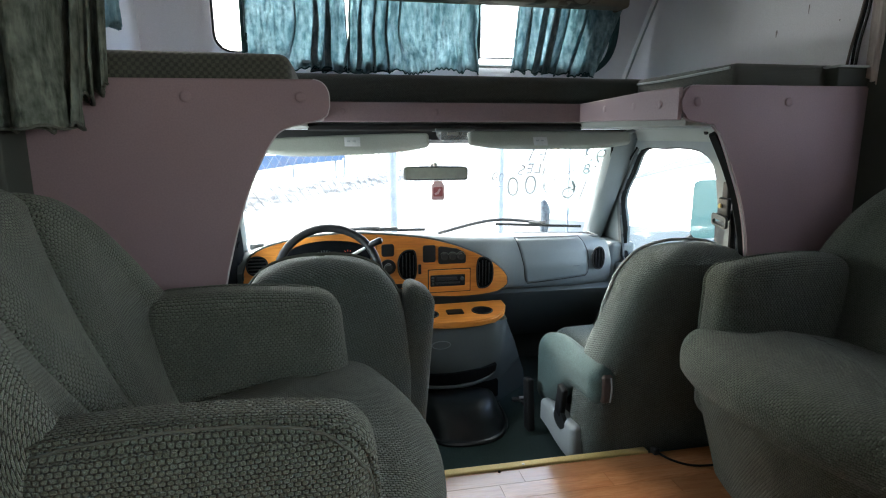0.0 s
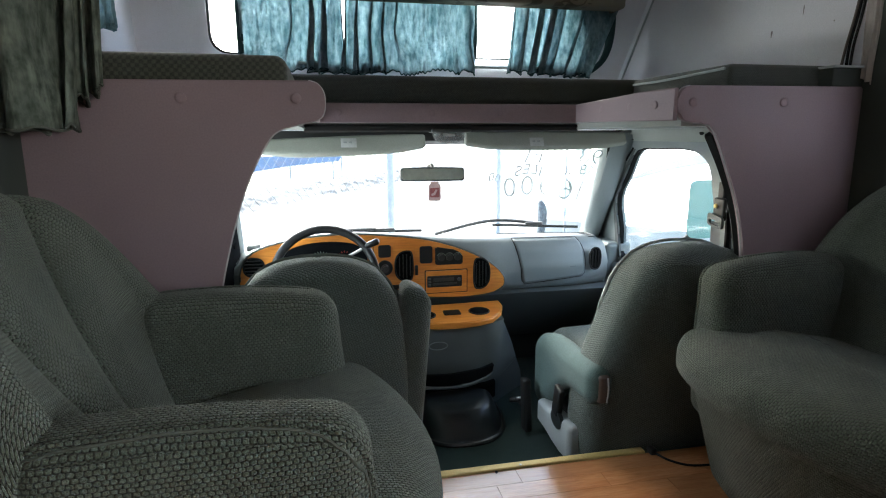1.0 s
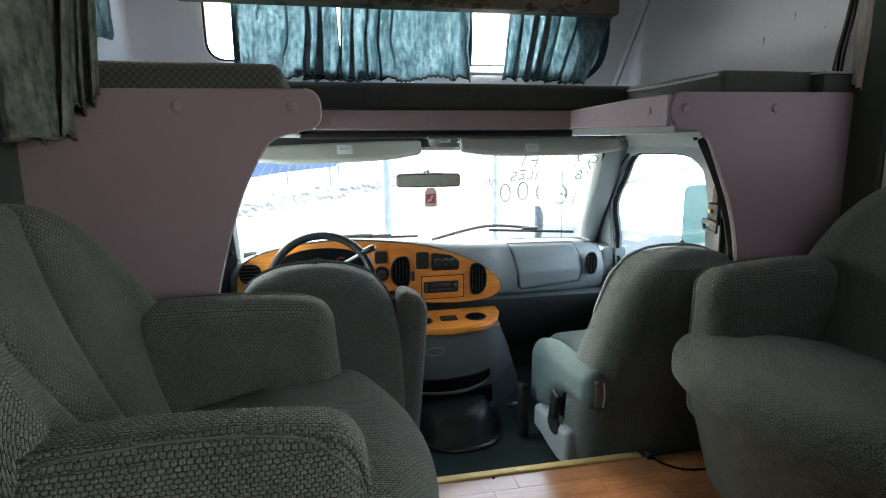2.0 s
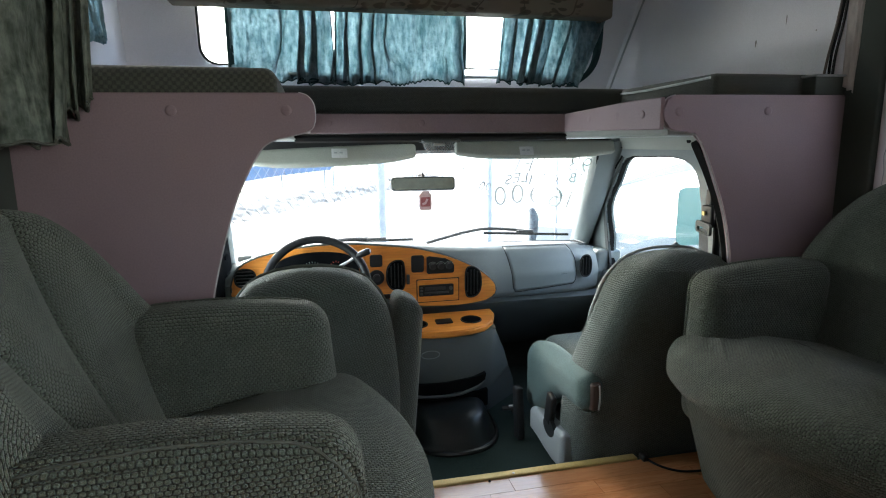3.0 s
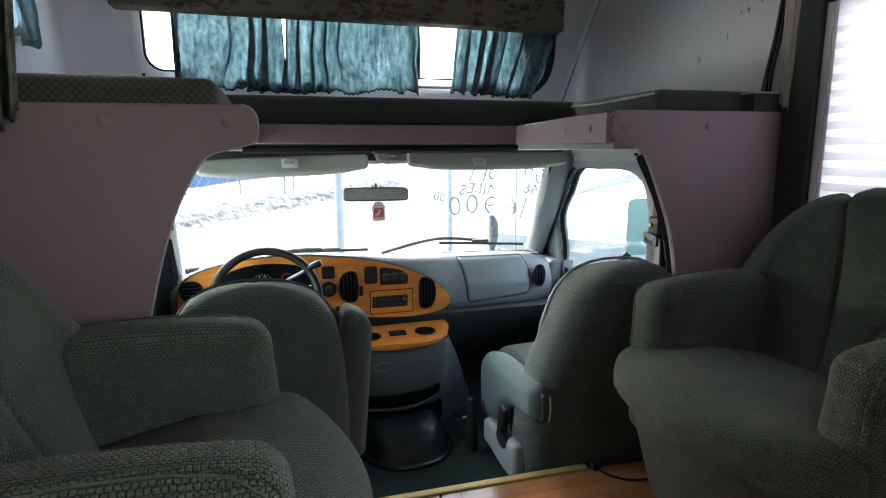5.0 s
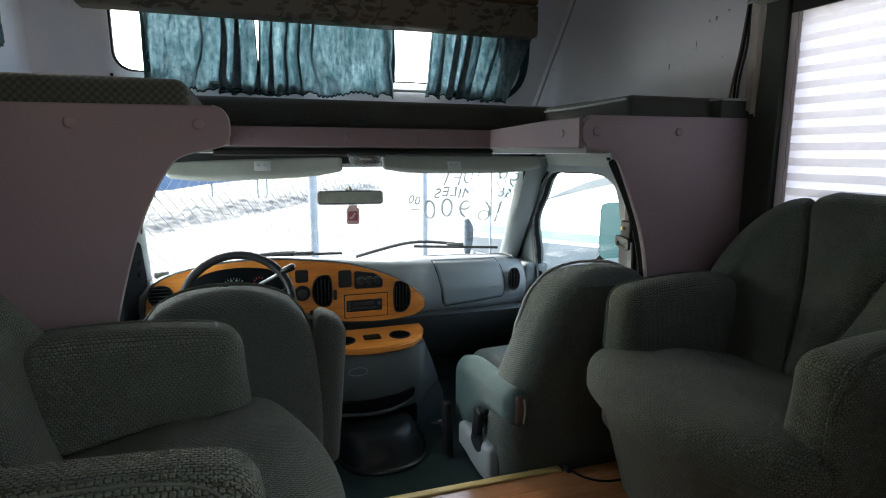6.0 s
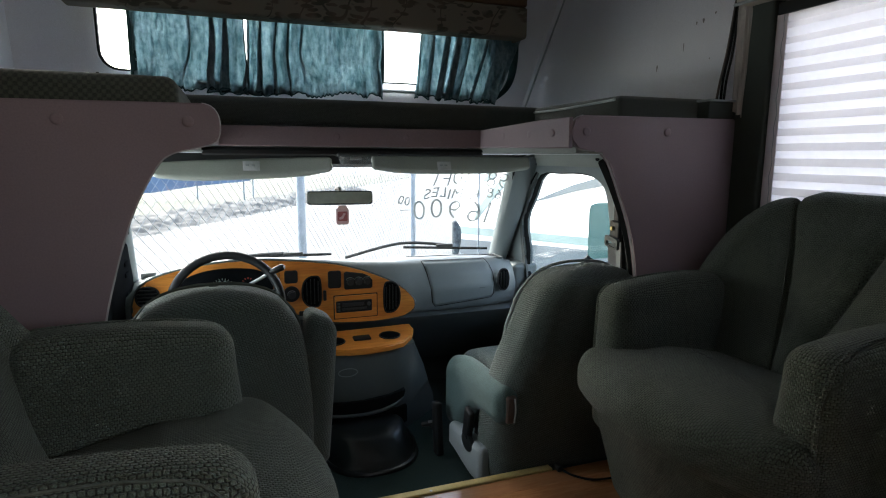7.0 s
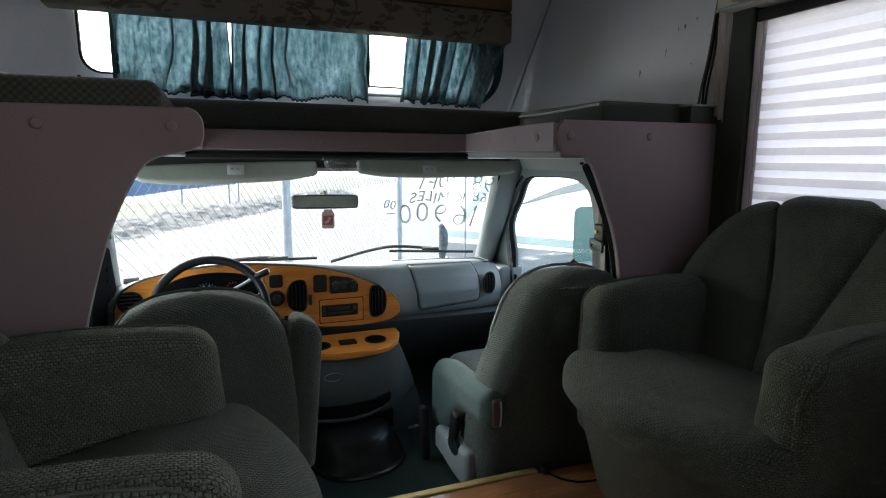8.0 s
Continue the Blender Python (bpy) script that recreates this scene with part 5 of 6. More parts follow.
# ---- wipers outside ----
def wiper(pivot, mid, tip0, tip1):
    w = thing("wiper", pivot, "black windscreen wiper resting at the base of the glass", "wiper", "wipers")
    part("arm", tube(B(), smooth_line([pivot, mid, ((tip0[0] + tip1[0]) / 2, tip0[1], (tip0[2] + tip1[2]) / 2 + 0.012)], 6), (0.008,) * 13, 6), BLACK, w)
    part("blade", tube(B(), [tip0, tip1], 0.007, 6), RUBBER, w)
    part("joint", rbox(B(), ((tip0[0] + tip1[0]) / 2, tip0[1] - 0.008, (tip0[2] + tip1[2]) / 2 + 0.008), (0.09, 0.016, 0.02), 0.006, 2), BLACK, w)


wiper((0.085, 2.775, 0.505), (0.36, 2.775, 0.562), (0.372, 2.755, 0.545), (0.800, 2.70, 0.528))
wiper((-0.52, 2.74, 0.50), (-0.35, 2.78, 0.536), (-0.34, 2.775, 0.531), (0.02, 2.79, 0.524))

# sticker and writing on the glass
st = part("window_sticker", prism(B(), rounded(0.055, 0.028, 0.003, 2), lambda u, v, t: glass_at(0.046 + u * 0.6, 0.080 + v * 1.7) + Vector((0, -0.016 + t, 0)), 0, 0.001), LABEL, None, "small grey sticker in the windscreen corner")
tagged(st, category="sticker")


sign = thing("windscreen_writing", (0.6, 2.55, 0.75), "hand-painted sale writing on the windscreen, reversed from inside", "writing")


def lettering(text, x, z, size, shear=0.0):
    """Hand writing on the outside of the glass: from inside it reads backwards."""
    for k, letter in enumerate(text):
        if letter == " ":
            x -= size * 0.4
            continue
        cu = bpy.data.curves.new("writing", "FONT")
        cu.body, cu.size, cu.shear, cu.extrude, cu.offset = letter, size, shear, 0.0004, -0.0018 if size > 0.08 else 0.0
        tmp = bpy.data.objects.new("writing", cu)
        scene.collection.objects.link(tmp)
        bpy.context.view_layer.update()
        me = bpy.data.meshes.new_from_object(tmp.evaluated_get(bpy.context.evaluated_depsgraph_get()))
        bpy.data.objects.remove(tmp)
        bm = B()
        bm.from_mesh(me)
        wide = max(v.co.x for v in bm.verts)
        tip = 0.10 * math.sin(k * 2.3 + x * 9)
        for v in bm.verts:
            px, pz = x - v.co.x - tip * v.co.y, z + v.co.y + tip * (v.co.x - wide / 2) + 0.006 * math.sin(k * 1.9)
            f = (pz - 0.47) / 0.495
            u = (px / (0.83 - 0.07 * f) + 1) / 2
            p = glass_at(min(1, max(0, u)), f)
            v.co = (px, p.y + 0.006 + v.co.z, p.z)
        part("character", bm, MARKER, sign, "", False)
        x -= wide + size * 0.09
lettering("98", 0.755, 0.850, 0.100, -0.1)
lettering("30FT", 0.600, 0.858, 0.095, -0.1)
lettering("68 K MILES", 0.745, 0.800, 0.066)
lettering("16", 0.735, 0.680, 0.150, -0.1)
lettering("900", 0.580, 0.700, 0.130, 0.1)
lettering("00", 0.340, 0.765, 0.055)
part("underline", rbox(B(), (0.315, 2.53, 0.752), (0.045, 0.003, 0.004), 0.001, 1), MARKER, sign)


# ---- barrel chairs ----
def smoothstep(x):
    x = max(0.0, min(1.0, x))
    return x * x * (3 - 2 * x)


def chair_line(s, v):
    """The inner line of a chair's rounded back, s from wing to wing (-1 to 1), v from the seat (0) to the ridge (1)."""
    c, n = max(0.0, math.cos(s * math.pi / 2)), math.sin(s * math.pi / 2)
    low = Vector((-0.078 + 0.060 * c, 0.235 * n, 0.38))
    z = 0.893 - 0.240 * abs(s) ** 3.1
    high = Vector((-0.080 - 0.205 * c ** 0.83, 0.268 * n, z))
    p = low.lerp(high, v)
    p.x -= 0.018 * c * math.sin(math.pi * v)
    return p


def barrel_back():
    """A reclined, wrapped back with a rolled top edge and three padded channels that fan out from the seat."""
    rings, cloth_uv = [], []
    nu = 180
    run = 0.0
    for i in range(nu + 1):
        s = -1 + 2 * i / nu
        e = 0.002
        ridge = chair_line(s, 1)
        tan = chair_line(min(1, s + e), 1) - chair_line(max(-1, s - e), 1)
        out = Vector((-tan.y, tan.x, 0)).normalized()
        if out.x * 0.6 + out.y * s < 0 and out.x > 0:
            out = -out
        out = (out + Vector((-0.35, 0, 0))).normalized()
        th = 0.150 - 0.050 * abs(s) ** 3
        drop = 0.036 + 0.055 * abs(s) ** 2
        ring = []
        for j in range(25):
            v = j / 24
            p = chair_line(s, v)
            p.z -= drop * v
            g = 0.012 + 0.132 * v ** 1.05
            d = abs(abs(p.y) - g)
            fill = math.sin(math.pi * min(1.0, 0.10 + 0.62 * v)) ** 0.6
            lump = 0.030 * min(1.0, d / 0.060) ** 0.55 * fill * (1 - 0.45 * abs(s) ** 6)
            notch = -0.010 * math.exp(-(d / 0.006) ** 2)
            ring.append(p - out * (lump + notch) + Vector((0, 0, 0.3 * lump * v)))
        last = ring[-1].copy()
        far = ridge + out * th
        far.z = last.z - 0.02
        d = abs(abs(ridge.y) - 0.144)
        dip = -0.010 * math.exp(-(d / 0.007) ** 2) + 0.008 * min(1.0, d / 0.05)
        for j in range(1, 13):
            a = math.pi * j / 12
            p = last.lerp(far, 0.5 - 0.5 * math.cos(a))
            p.z += (drop + 0.008 + dip * (1 - abs(s) ** 2)) * math.sin(a) ** 0.85
            ring.append(p)
        for z, o in ((0.62, -0.004), (0.45, 0.005), (0.30, 0.02), (0.12, 0.05)):
            p = chair_line(s, max(0.0, (z - 0.40) / 0.49)) + out * (th - o)
            p.z = min(z, far.z - 0.03 * (0.7 - z))
            ring.append(p)
        if rings:
            run += sum((ring[q] - rings[-1][q]).length for q in (10, 20, 28)) / 3
        up, at = 0.0, []
        for j, p in enumerate(ring):
            up += (p - ring[j - 1]).length if j else 0.0
            at.append((run, up))
        rings.append(ring)
        cloth_uv += at
    return loft(B(), rings), cloth_uv


def barrel_chair():
    ch = thing("barrel_chair", (0, 0, 0), "grey-green woven barrel chair with channelled back", "armchair", "coach chairs")
    bm, cloth_uv = barrel_back()
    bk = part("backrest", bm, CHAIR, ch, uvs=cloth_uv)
    tree = BVHTree.FromPolygons([q.co for q in bk.data.vertices], [q.vertices for q in bk.data.polygons])
    for sy in (-1, 1):
        line = []
        for j in range(30):
            v = 0.10 + 0.90 * j / 29
            p = chair_line(0, v)
            hit = tree.ray_cast(Vector((0.6, sy * (0.012 + 0.132 * v ** 1.05), p.z - 0.036 * v + 0.01)), Vector((-1, 0, -0.05)))
            if hit[0]:
                line.append(hit[0] + Vector((0.001, 0, 0)))
        part("seam", tube(B(), line, 0.0014, 6), PIPING, bk, "dark stitched channel seam")

    def tee(p):
        f = smoothstep((p.x - 0.09) / 0.07)
        w = 1 + 0.46 * f
        bow = 0.085 * (1 - (p.y / 0.235) ** 2) * smoothstep((p.x - 0.02) / 0.22)
        drop = 0.20 * min(0.0, p.x - 0.02) - 0.030 * smoothstep((p.x - 0.04) / 0.25) ** 1.5
        return (p.x + bow, p.y * w, p.z + drop)
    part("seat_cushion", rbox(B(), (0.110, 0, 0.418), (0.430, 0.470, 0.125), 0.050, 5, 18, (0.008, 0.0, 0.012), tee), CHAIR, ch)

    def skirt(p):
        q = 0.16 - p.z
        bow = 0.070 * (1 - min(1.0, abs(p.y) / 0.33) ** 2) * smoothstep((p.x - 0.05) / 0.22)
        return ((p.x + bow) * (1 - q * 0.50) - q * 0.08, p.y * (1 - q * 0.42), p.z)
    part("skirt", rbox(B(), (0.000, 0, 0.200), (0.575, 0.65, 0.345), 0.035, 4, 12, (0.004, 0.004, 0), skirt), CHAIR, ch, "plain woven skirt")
    part("base_ring", prism(B(), oval(0.19, 0.19, 28, 0.0, 0.0), xy(0.0), 0, 0.03, 0.004), BLACK, ch, "dark swivel base")
    for s in (-1, 1):
        def arm(p):
            t = (p.x + 0.20) / 0.40
            top = smoothstep((p.z + 0.05) / 0.22)
            roll = 0.010 * top * s
            return (p.x + 0.012 * (1 - top) * (p.x > 0), p.y + roll, p.z - top * 0.020 * max(0.0, t) ** 2.5)
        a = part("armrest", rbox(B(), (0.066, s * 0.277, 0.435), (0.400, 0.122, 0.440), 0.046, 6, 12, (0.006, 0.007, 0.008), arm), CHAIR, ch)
        o = s * (0.277 + 0.040)
        line = [(-0.12, o, 0.634), (-0.05, o, 0.646), (0.04, o, 0.652), (0.12, o, 0.648), (0.19, o, 0.634), (0.232, o, 0.604), (0.254, o, 0.550), (0.260, o, 0.45), (0.264, o, 0.30)]
        tree = BVHTree.FromPolygons([q.co for q in a.data.vertices], [q.vertices for q in a.data.polygons])
        cord = [tree.find_nearest(q) for q in smooth_line(line, 8)]
        part("piping", tube(B(), [q[0] + q[1] * 0.0014 for q in cord], 0.0050, 8), CHAIR, a, "raised seam cord")
        low = [tree.find_nearest(q + Vector((-0.005, 0, -0.010))) for q in smooth_line(line, 8)]
        part("seam", tube(B(), [q[0] + q[1] * 0.0002 for q in low], 0.0022, 6), PIPING, a, "dark stitched seam")
    return ch


left_chair = barrel_chair()
right_chair = copy_thing(left_chair, pose(0.822, 1.050, 0, 0, 0, 182.5))
left_chair.matrix_basis = pose(-0.682, 0.985, 0, 0, 0, 2.5)
tagged(right_chair, "grey-green woven barrel chair with a stained seat")
# dark stain lying on the right chair's seat
seat = [o for o in left_chair.children if o.name.startswith("seat_cushion")][0]
tree = BVHTree.FromPolygons([v.co for v in seat.data.vertices], [p.vertices for p in seat.data.polygons])


def on_seat(u, v, t):
    hit = tree.ray_cast(Vector((u, v, 1)), Vector((0, 0, -1)))[0]
    return (u, v, hit.z + 0.0008 + t)


stain_mat = plain("stain_mark", (0.03, 0.032, 0.028), (0.05, 0.052, 0.045), 0.95, 60)
for cx, cy, a, b in ((0.09, -0.11, 0.008, 0.018), (0.105, -0.07, 0.006, 0.010), (0.075, -0.145, 0.005, 0.012)):
    bm = prism(B(), [(cx + a * math.cos(k * 0.6) * (0.8 + 0.25 * math.sin(k * 1.7)), cy + b * math.sin(k * 0.6) * (0.8 + 0.3 * math.cos(k * 2.3))) for k in range(10)], on_seat, 0, 0.0005)
    bm.transform(right_chair.matrix_basis)
    part("stain", bm, stain_mat, right_chair, "small dark stain")


# ---- cab seats ----
BACK = [(-0.11, 0.226), (0.02, 0.232), (0.33, 0.250), (0.45, 0.237), (0.54, 0.212), (0.572, 0.197), (0.615, 0.163), (0.634, 0.131), (0.647, 0.095), (0.655, 0.052), (0.658, 0.012)]


def cab_seat(cx, y0, lean, label, arm_up, arm_side, flare, thick, box):
    st = thing("cab_seat", (cx, y0 + 0.3, -0.12), label, "car seat", "cab seats")
    rings = []
    zs = [-0.11, -0.06, -0.02] + [0.02 + 0.055 * i for i in range(9)] + [0.51, 0.54, 0.56, 0.58, 0.60, 0.615, 0.628, 0.64, 0.648, 0.654, 0.658]
    for z in zs:
        hw = lerp(BACK, z) + flare * (1 - smoothstep((z - 0.08) / 0.44))
        d = thick * min(1.0, max(0.10, hw / 0.165)) if z > 0.58 else thick
        yc = y0 + thick / 2 - lean * (z - 0.35)
        ring = []
        for i in range(40):
            a = 2 * math.pi * i / 40
            c, s = math.cos(a), math.sin(a)
            x = hw * math.copysign(abs(c) ** box, c)
            y = d / 2 * math.copysign(abs(s) ** 0.62, s)
            if s > 0:
                y += 0.02 * abs(c) ** 6
            ring.append(Vector((cx + x, yc + y, z)))
        rings.append(ring)
    bk = part("backrest", loft(B(), rings), CAB_SEAT, st)
    pip = []
    for z in [0.24 + 0.03 * i for i in range(12)] + [0.60, 0.62, 0.635, 0.648, 0.656]:
        pip.append((lerp(BACK, z), z))
    curve = [(cx - w, y0 + thick * 0.80 - lean * (z - 0.35), z) for w, z in pip] + [(cx + w, y0 + thick * 0.80 - lean * (z - 0.35), z) for w, z in pip[::-1]]
    part("piping", tube(B(), curve, 0.0055, 6), PIPING_PALE if arm_side < 0 else PIPING, bk, "raised piping round the backrest")
    part("seat_cushion", rbox(B(), (cx, y0 + 0.37, 0.155), (0.46, 0.50, 0.15), 0.055, 4, 8, (0.005, 0.01, 0.02)), CAB_SEAT, st)
    part("side_skirt", rbox(B(), (cx, y0 + 0.36, 0.055), (0.44, 0.60, 0.19), 0.04, 4, 5, (0.004, 0.004, 0)), SEAT_SIDE, st, "velour lower seat side")
    sx = cx + arm_side * 0.245
    if arm_up:
        def up(p):
            return (p.x + 0.012 * (p.z / 0.2) * arm_side, p.y - 0.02 * (p.z / 0.2), p.z - 0.02 * arm_side * p.x / 0.04)
        ar = part("armrest", rbox(B(), (sx + arm_side * 0.010, y0 + 0.095, 0.352), (0.080, 0.125, 0.43), 0.030, 5, 6, (0.002, 0.003, 0.004), up), CAB_SEAT, st, "raised woven armrest")
    else:
        def droop(p):
            t = (p.y + 0.235) / 0.47
            return (p.x, p.y, p.z * (1 + 0.45 * smoothstep((t - 0.3) / 0.5)) - 0.075 * t - 0.09 * smoothstep((t - 0.35) / 0.5) * (p.z < 0) + 0.02 * math.sin(math.pi * t))
        ar = part("armrest", rbox(B(), (sx - 0.038, y0 + 0.272, 0.226), (0.088, 0.485, 0.125), 0.042, 5, 8, (0.003, 0.002, 0.004), droop), SEAT_SIDE, st, "lowered pale velour armrest")
        part("pivot_cap", rbox(B(), (sx - 0.036, y0 + 0.034, 0.224), (0.036, 0.022, 0.090), 0.0105, 4, 2), BROWN, ar, "dark brown plastic pivot cap")
        part("cap_strip", tube(B(), smooth_line([(sx - 0.030, y0 + 0.019, 0.264), (sx - 0.027, y0 + 0.0175, 0.226), (sx - 0.030, y0 + 0.019, 0.186)], 5), 0.0028, 6), GREYLT, ar, "pale strip on the cap")
        part("recline_lever", rbox(B(), (sx - 0.090, y0 + 0.24, 0.095), (0.022, 0.050, 0.110), 0.008, 3, 1, (0, 0, 0), None, Matrix.Rotation(radians(12), 3, "X")), BLACK, st, "black recline lever")
        cv = part("base_cover", rbox(B(), (sx - 0.070, y0 + 0.275, -0.025), (0.055, 0.29, 0.13), 0.02, 4, 4, (0, 0, 0), lambda p: (p.x, p.y, (p.z if p.z > 0 else p.z * (1 - 0.75 * smoothstep((p.y + 0.08) / 0.22))) - 0.02 * p.y / 0.2)), GREYLT, st, "grey plastic seat base cover")
        part("lever_well", prism(B(), oval(0.045, 0.03, 18, y0 + 0.235, 0.030), lambda u, v, t: (sx - 0.096 + t, u, v), -0.003, 0.01), BLACKGL, cv, "dark lever recess")
        part("belt_stalk", rbox(B(), (sx - 0.130, y0 + 0.44, -0.01), (0.03, 0.05, 0.20), 0.010, 2, 1, (0, 0, 0), None, Matrix.Rotation(radians(-8), 3, "X")), BLACK, st, "black belt stalk")
    part("pedestal", rbox(B(), (cx, y0 + 0.32, -0.075), (0.38, 0.42, 0.10), 0.01, 2), BLACK, st, "black steel pedestal")
    part("slide_rail", rbox(B(), (cx + arm_side * 0.17, y0 + 0.28, -0.108), (0.04, 0.56, 0.024), 0.004, 1), GALV, st)
    return st


cab_seat(-0.472, 1.50, 0.02, "woven grey-green driver's seat with its armrest raised", True, 1, 0.0, 0.165, 0.5)
cab_seat(0.640, 1.49, 0.15, "woven grey-green passenger seat with its armrest lowered", False, -1, 0.080, 0.23, 0.62)
cord = thing("floor_cord", (0.6, 1.42, 0.0), "dark cord lying on the laminate floor", "cord")
part("cord", tube(B(), smooth_line([(0.53, 1.50, 0.008), (0.55, 1.45, 0.008), (0.60, 1.41, 0.008), (0.70, 1.40, 0.008), (0.80, 1.41, 0.008)], 8), 0.0036, 6), RUBBER, cord)
part("plug", rbox(B(), (0.525, 1.505, 0.012), (0.02, 0.03, 0.02), 0.005, 2), BLACK, cord)

# ---- outside ----
GZ = -0.92
g = part("ground", sheet(B(), 24, 24, lambda u, v: (-300 + 600 * u, -200 + 800 * v, GZ)), GROUND, None, "pale concrete yard and road reaching the horizon")
tagged(g, category="ground", kind="structure")


def bank_height(u, v):
    """Low rubble ridge that falls back to the field's level."""
    rise = 0.26 * smooth01(v / 0.45) - 0.12 * smooth01((v - 0.6) / 0.4)
    return rise + 0.07 * smooth01(v * 5) * noise.noise((u * 26, v * 5, 0)) + 0.085 * smooth01(v * 9) * noise.noise((u * 90, v * 14, 4))


bk = part("gravel_bank", sheet(B(), 360, 48, lambda u, v: (-6 + 13 * u - 3.0 * v, 8.2 + 23.4 * u, GZ - 0.02 + bank_height(u, v))), GRAVEL, None, "rubble bank along the far side of the road")
tagged(bk, category="bank", kind="stuff")
gr = part("grass_field", sheet(B(), 90, 60, lambda u, v: (-8.6 + 26 * u - 40 * v, 8.2 + 46.8 * u, GZ + 0.02 + 0.10 * smooth01(v * 12) + 0.07 * noise.noise((u * 60, v * 60, 3)))), GRASS, None, "dry grass beyond the bank")
tagged(gr, category="grass", kind="stuff")
# chain-link fence, running away to the right
F0, FD = Vector((0.13, 5.05, 0)), Vector((0.562, 0.827, 0)).normalized()
fe = thing("chain_link_fence", (0.13, 5.05, GZ), "galvanised chain-link fence round the yard", "fence")
for i in (-1, 0, 1, 2, 3, 4):
    p = F0 + FD * (3.2 * i)
    part("post", tube(B(), [(p.x, p.y, GZ), (p.x, p.y, GZ + 2.0)], 0.036, 12), GALV, fe)
part("post", tube(B(), [(3.10, 8.11, GZ), (3.10, 8.11, GZ + 2.0)], 0.016, 10), GALV, fe)
part("top_rail", tube(B(), [F0 - FD * 4.2 + Vector((0, 0, GZ + 1.97)), F0 + FD * 16 + Vector((0, 0, GZ + 1.97))], 0.02, 8), GALV, fe)
bm = B()
nrm = FD.cross(Vector((0, 0, 1)))
for d in (-1, 1):
    k = 0
    s = -4.2
    while s < 13:
        w = 0.0013
        a = F0 + FD * s
        b = F0 + FD * (s + d * 1.95)
        lo, hi = Vector((a.x, a.y, GZ)), Vector((b.x, b.y, GZ + 1.95))
        ax = (hi - lo).normalized().cross(nrm) * w
        o = nrm * (0.003 * d)
        q = [bm.verts.new(x) for x in (lo + ax + o, lo - ax + o, lo + nrm * w * 1.7 + o, hi + ax + o, hi - ax + o, hi + nrm * w * 1.7 + o)]
        for f in ((0, 1, 4, 3), (1, 2, 5, 4), (2, 0, 3, 5)):
            bm.faces.new([q[x] for x in f])
        s += 0.085
me = part("mesh", bm, WIRE, fe, "diamond wire mesh", False)
me["kind"] = "stuff"

# big blue panel array on posts, far off
so = thing("panel_array", (-2, 25.6, GZ), "long tilted blue panel array on posts", "solar array")
part("panels", prism(B(), [(-8.0, 0.02), (-3.25, 0.13), (0.52, 0.235), (0.30, -0.07), (-1.76, -0.26), (-3.24, -0.48), (-8.0, -0.80)], lambda u, v, t: (u, 25.6 + t + (v - 0.2) * 0.6, v), 0, 0.08), SOLAR, so)
for x in (-5.5, -3.9, -1.75, 0.05, 0.42):
    part("post", tube(B(), [(x, 25.75, GZ - 0.1), (x, 25.75, 0.10)], 0.032, 8), GALV, so)

# parked white motorhome alongside
rv = thing("motorhome", (3.9, 5.5, GZ), "parked white motorhome with blue-grey swoosh decals", "motorhome")
part("body", rbox(B(), (4.45, 5.2, 0.85), (2.4, 8.6, 2.9), 0.10, 4, 2), RVWHITE, rv)
dec = lambda u, v, t: (3.249 - t, u, v)
part("swoosh", prism(B(), [(6.75, 0.40), (6.30, 0.53), (5.75, 0.68), (5.28, 0.775), (4.4, 0.90), (4.4, 0.80), (5.18, 0.695), (5.75, 0.60), (6.30, 0.485)], dec, 0, 0.006), RVBLUE, rv, "blue-grey swoosh decal")
part("swoosh", prism(B(), [(8.62, 0.0), (8.50, 0.16), (8.2, 0.36), (7.6, 0.70), (7.2, 0.90), (7.0, 0.88), (7.45, 0.62), (7.95, 0.34), (8.30, 0.12), (8.45, 0.0)], dec, 0, 0.006), RVTEAL, rv, "pale blue swoosh decal")
part("swoosh", prism(B(), [(8.3, 0.60), (8.1, 0.78), (7.75, 0.82), (7.9, 0.66)], dec, 0, 0.006), RVTEAL, rv, "pale blue swoosh decal")
part("band", prism(B(), [(9.3, -0.33), (4.4, 0.115), (4.4, 0.20), (9.3, -0.20)], dec, 0, 0.006), RVTEAL, rv, "pale teal side band")
part("band", prism(B(), [(9.3, -0.66), (4.4, -0.35), (4.4, 0.085), (6.25, -0.10), (9.3, -0.42)], dec, 0, 0.007), RVBLUE, rv, "blue-grey lower band")
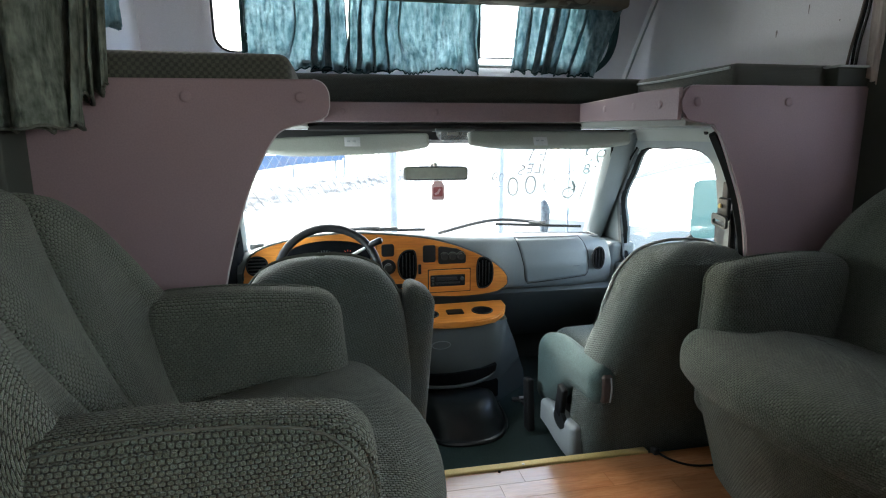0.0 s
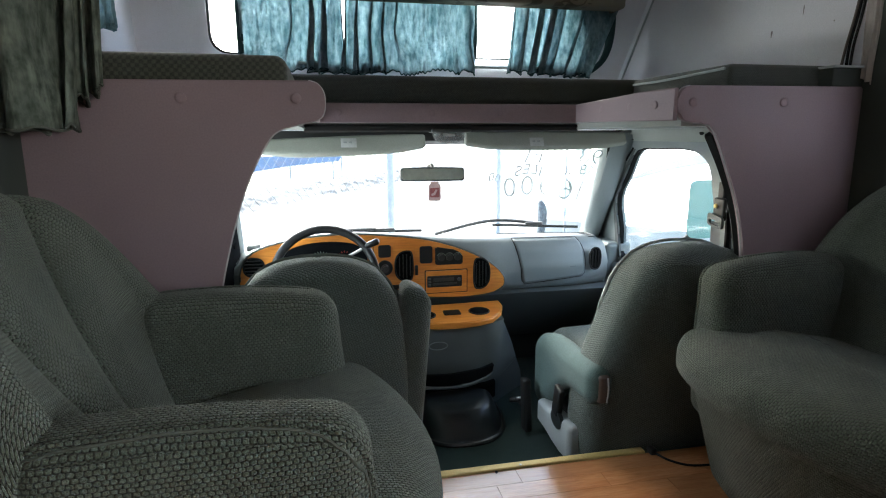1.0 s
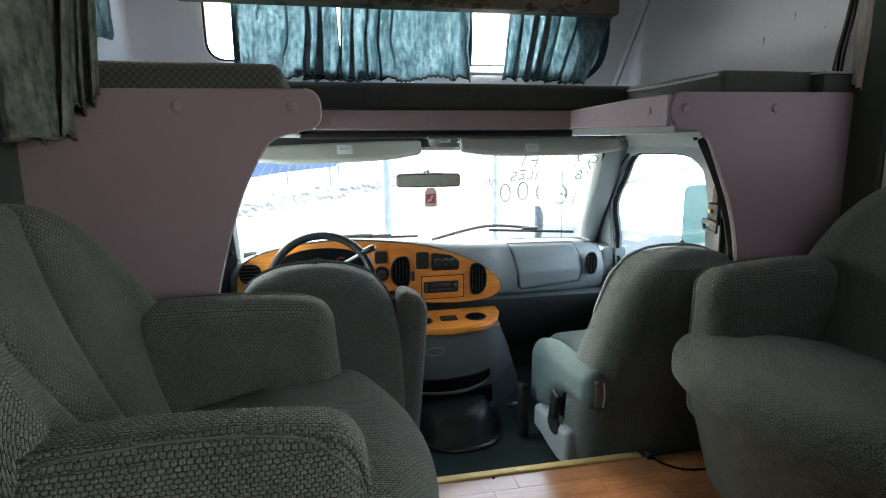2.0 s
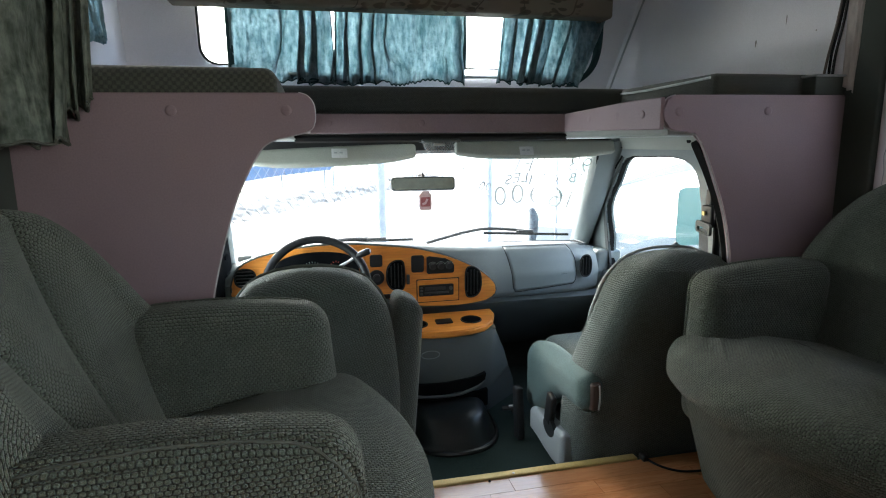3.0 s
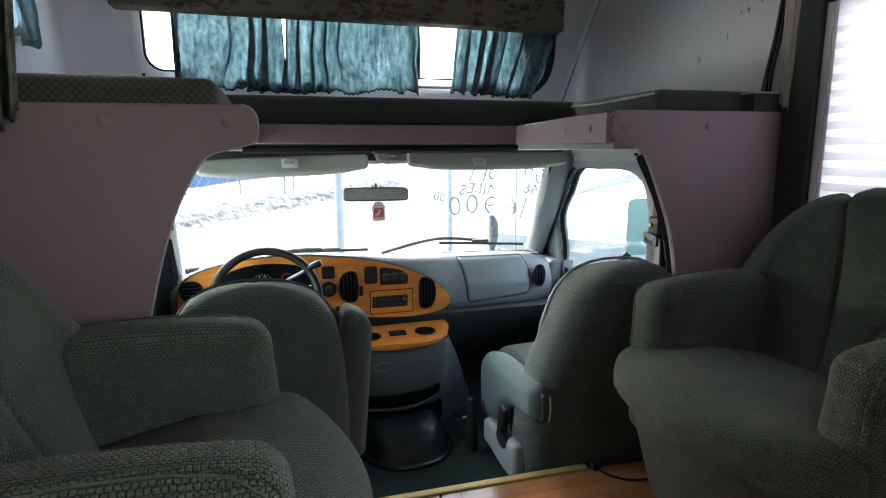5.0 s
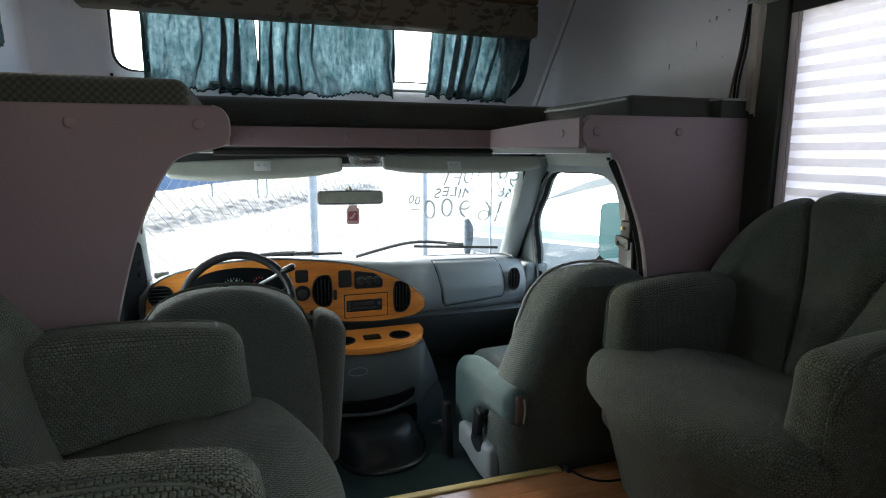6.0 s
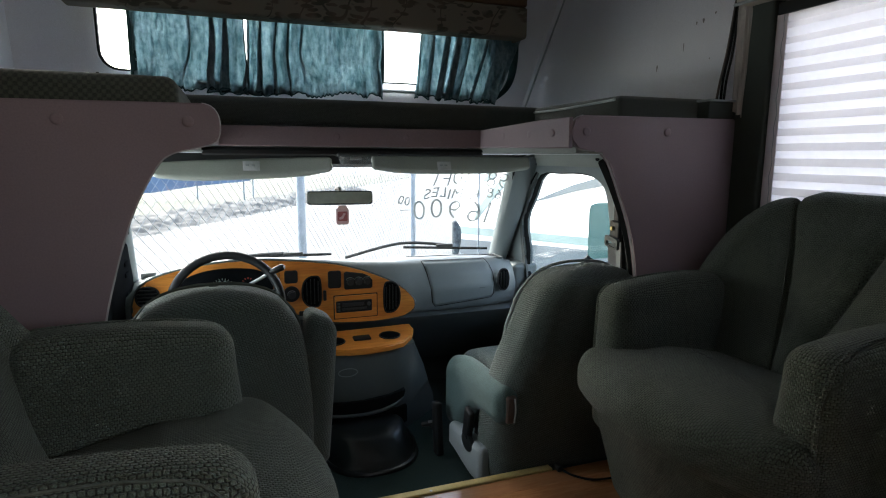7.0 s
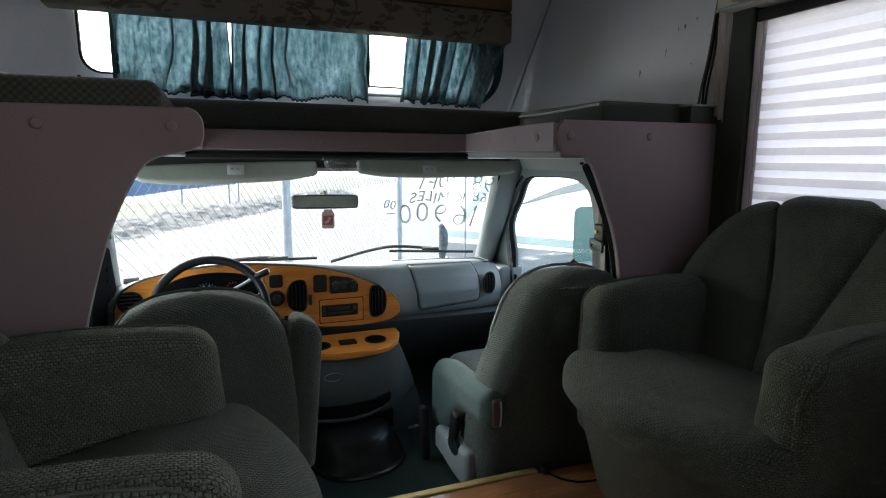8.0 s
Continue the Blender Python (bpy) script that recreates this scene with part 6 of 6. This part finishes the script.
for y in (3.0, 7.6):
    wl = part("wheel", tube(B(), [(3.26, y, GZ + 0.36), (3.52, y, GZ + 0.36)], 0.36, 28), RUBBER, rv, "black tyre")
    part("rim", tube(B(), [(3.245, y, GZ + 0.36), (3.27, y, GZ + 0.36)], 0.19, 20), GALV, wl)
part("window", rbox(B(), (3.25, 3.2, 1.2), (0.02, 1.3, 0.6), 0.01, 1), BLACKGL, rv)

# dark covered jack stand by the fence
jk = thing("covered_jack", (2.75, 8.0, GZ), "dark covered trailer jack standing by the fence", "jack")
part("cover", loft(B(), [[(2.70 + dx + 0.68 * r * math.cos(a / 14 * 6.283), 8.0 + r * 0.8 * math.sin(a / 14 * 6.283), z) for a in range(14)] for r, z, dx in ((0.05, -0.50, -0.02), (0.085, -0.40, -0.015), (0.10, -0.25, 0.0), (0.105, -0.12, 0.0), (0.085, -0.03, -0.01), (0.075, 0.01, -0.025), (0.05, 0.04, -0.03), (0.015, 0.055, -0.03))]), JACK, jk)
part("foot", tube(B(), [(2.69, 8.0, GZ), (2.69, 8.0, -0.48)], 0.03, 8), GALV, jk)

# ---- laminate planks ----
plank_mesh = {}
rnd = random.Random(5)


def plank_bm(L, W):
    return rbox(B(), (0, 0, 0), (L - 0.0008, W - 0.0008, 0.008), 0.0002, 1)


W = 0.068
rest = B()
row = 0
y = 1.512
while y > -2.55:
    x = -HW + rnd.uniform(-0.4, 0)
    while x < HW:
        L = rnd.choice((0.32, 0.40, 0.48))
        a, b = max(x, -HW), min(x + L, HW)
        if b - a > 0.03:
            if y > 1.0:
                key = round(b - a, 3)
                if key not in plank_mesh:
                    ob = part("plank", plank_bm(b - a, W), PLANK, floor, "", False)
                    plank_mesh[key] = ob.data
                else:
                    ob = new("plank", plank_mesh[key])
                    ob.parent = floor
                    ob.matrix_parent_inverse = world_of(floor).inverted()
                ob.location = ((a + b) / 2, y - W / 2, -0.0035)
            else:
                rbox(rest, ((a + b) / 2, y - W / 2, -0.0035), (b - a - 0.0008, W - 0.0008, 0.008), 0.0002, 1)
        x += L
    y -= W
part("planks_behind", rest, PLANK, floor, "further laminate planks", False)["kind"] = "stuff"
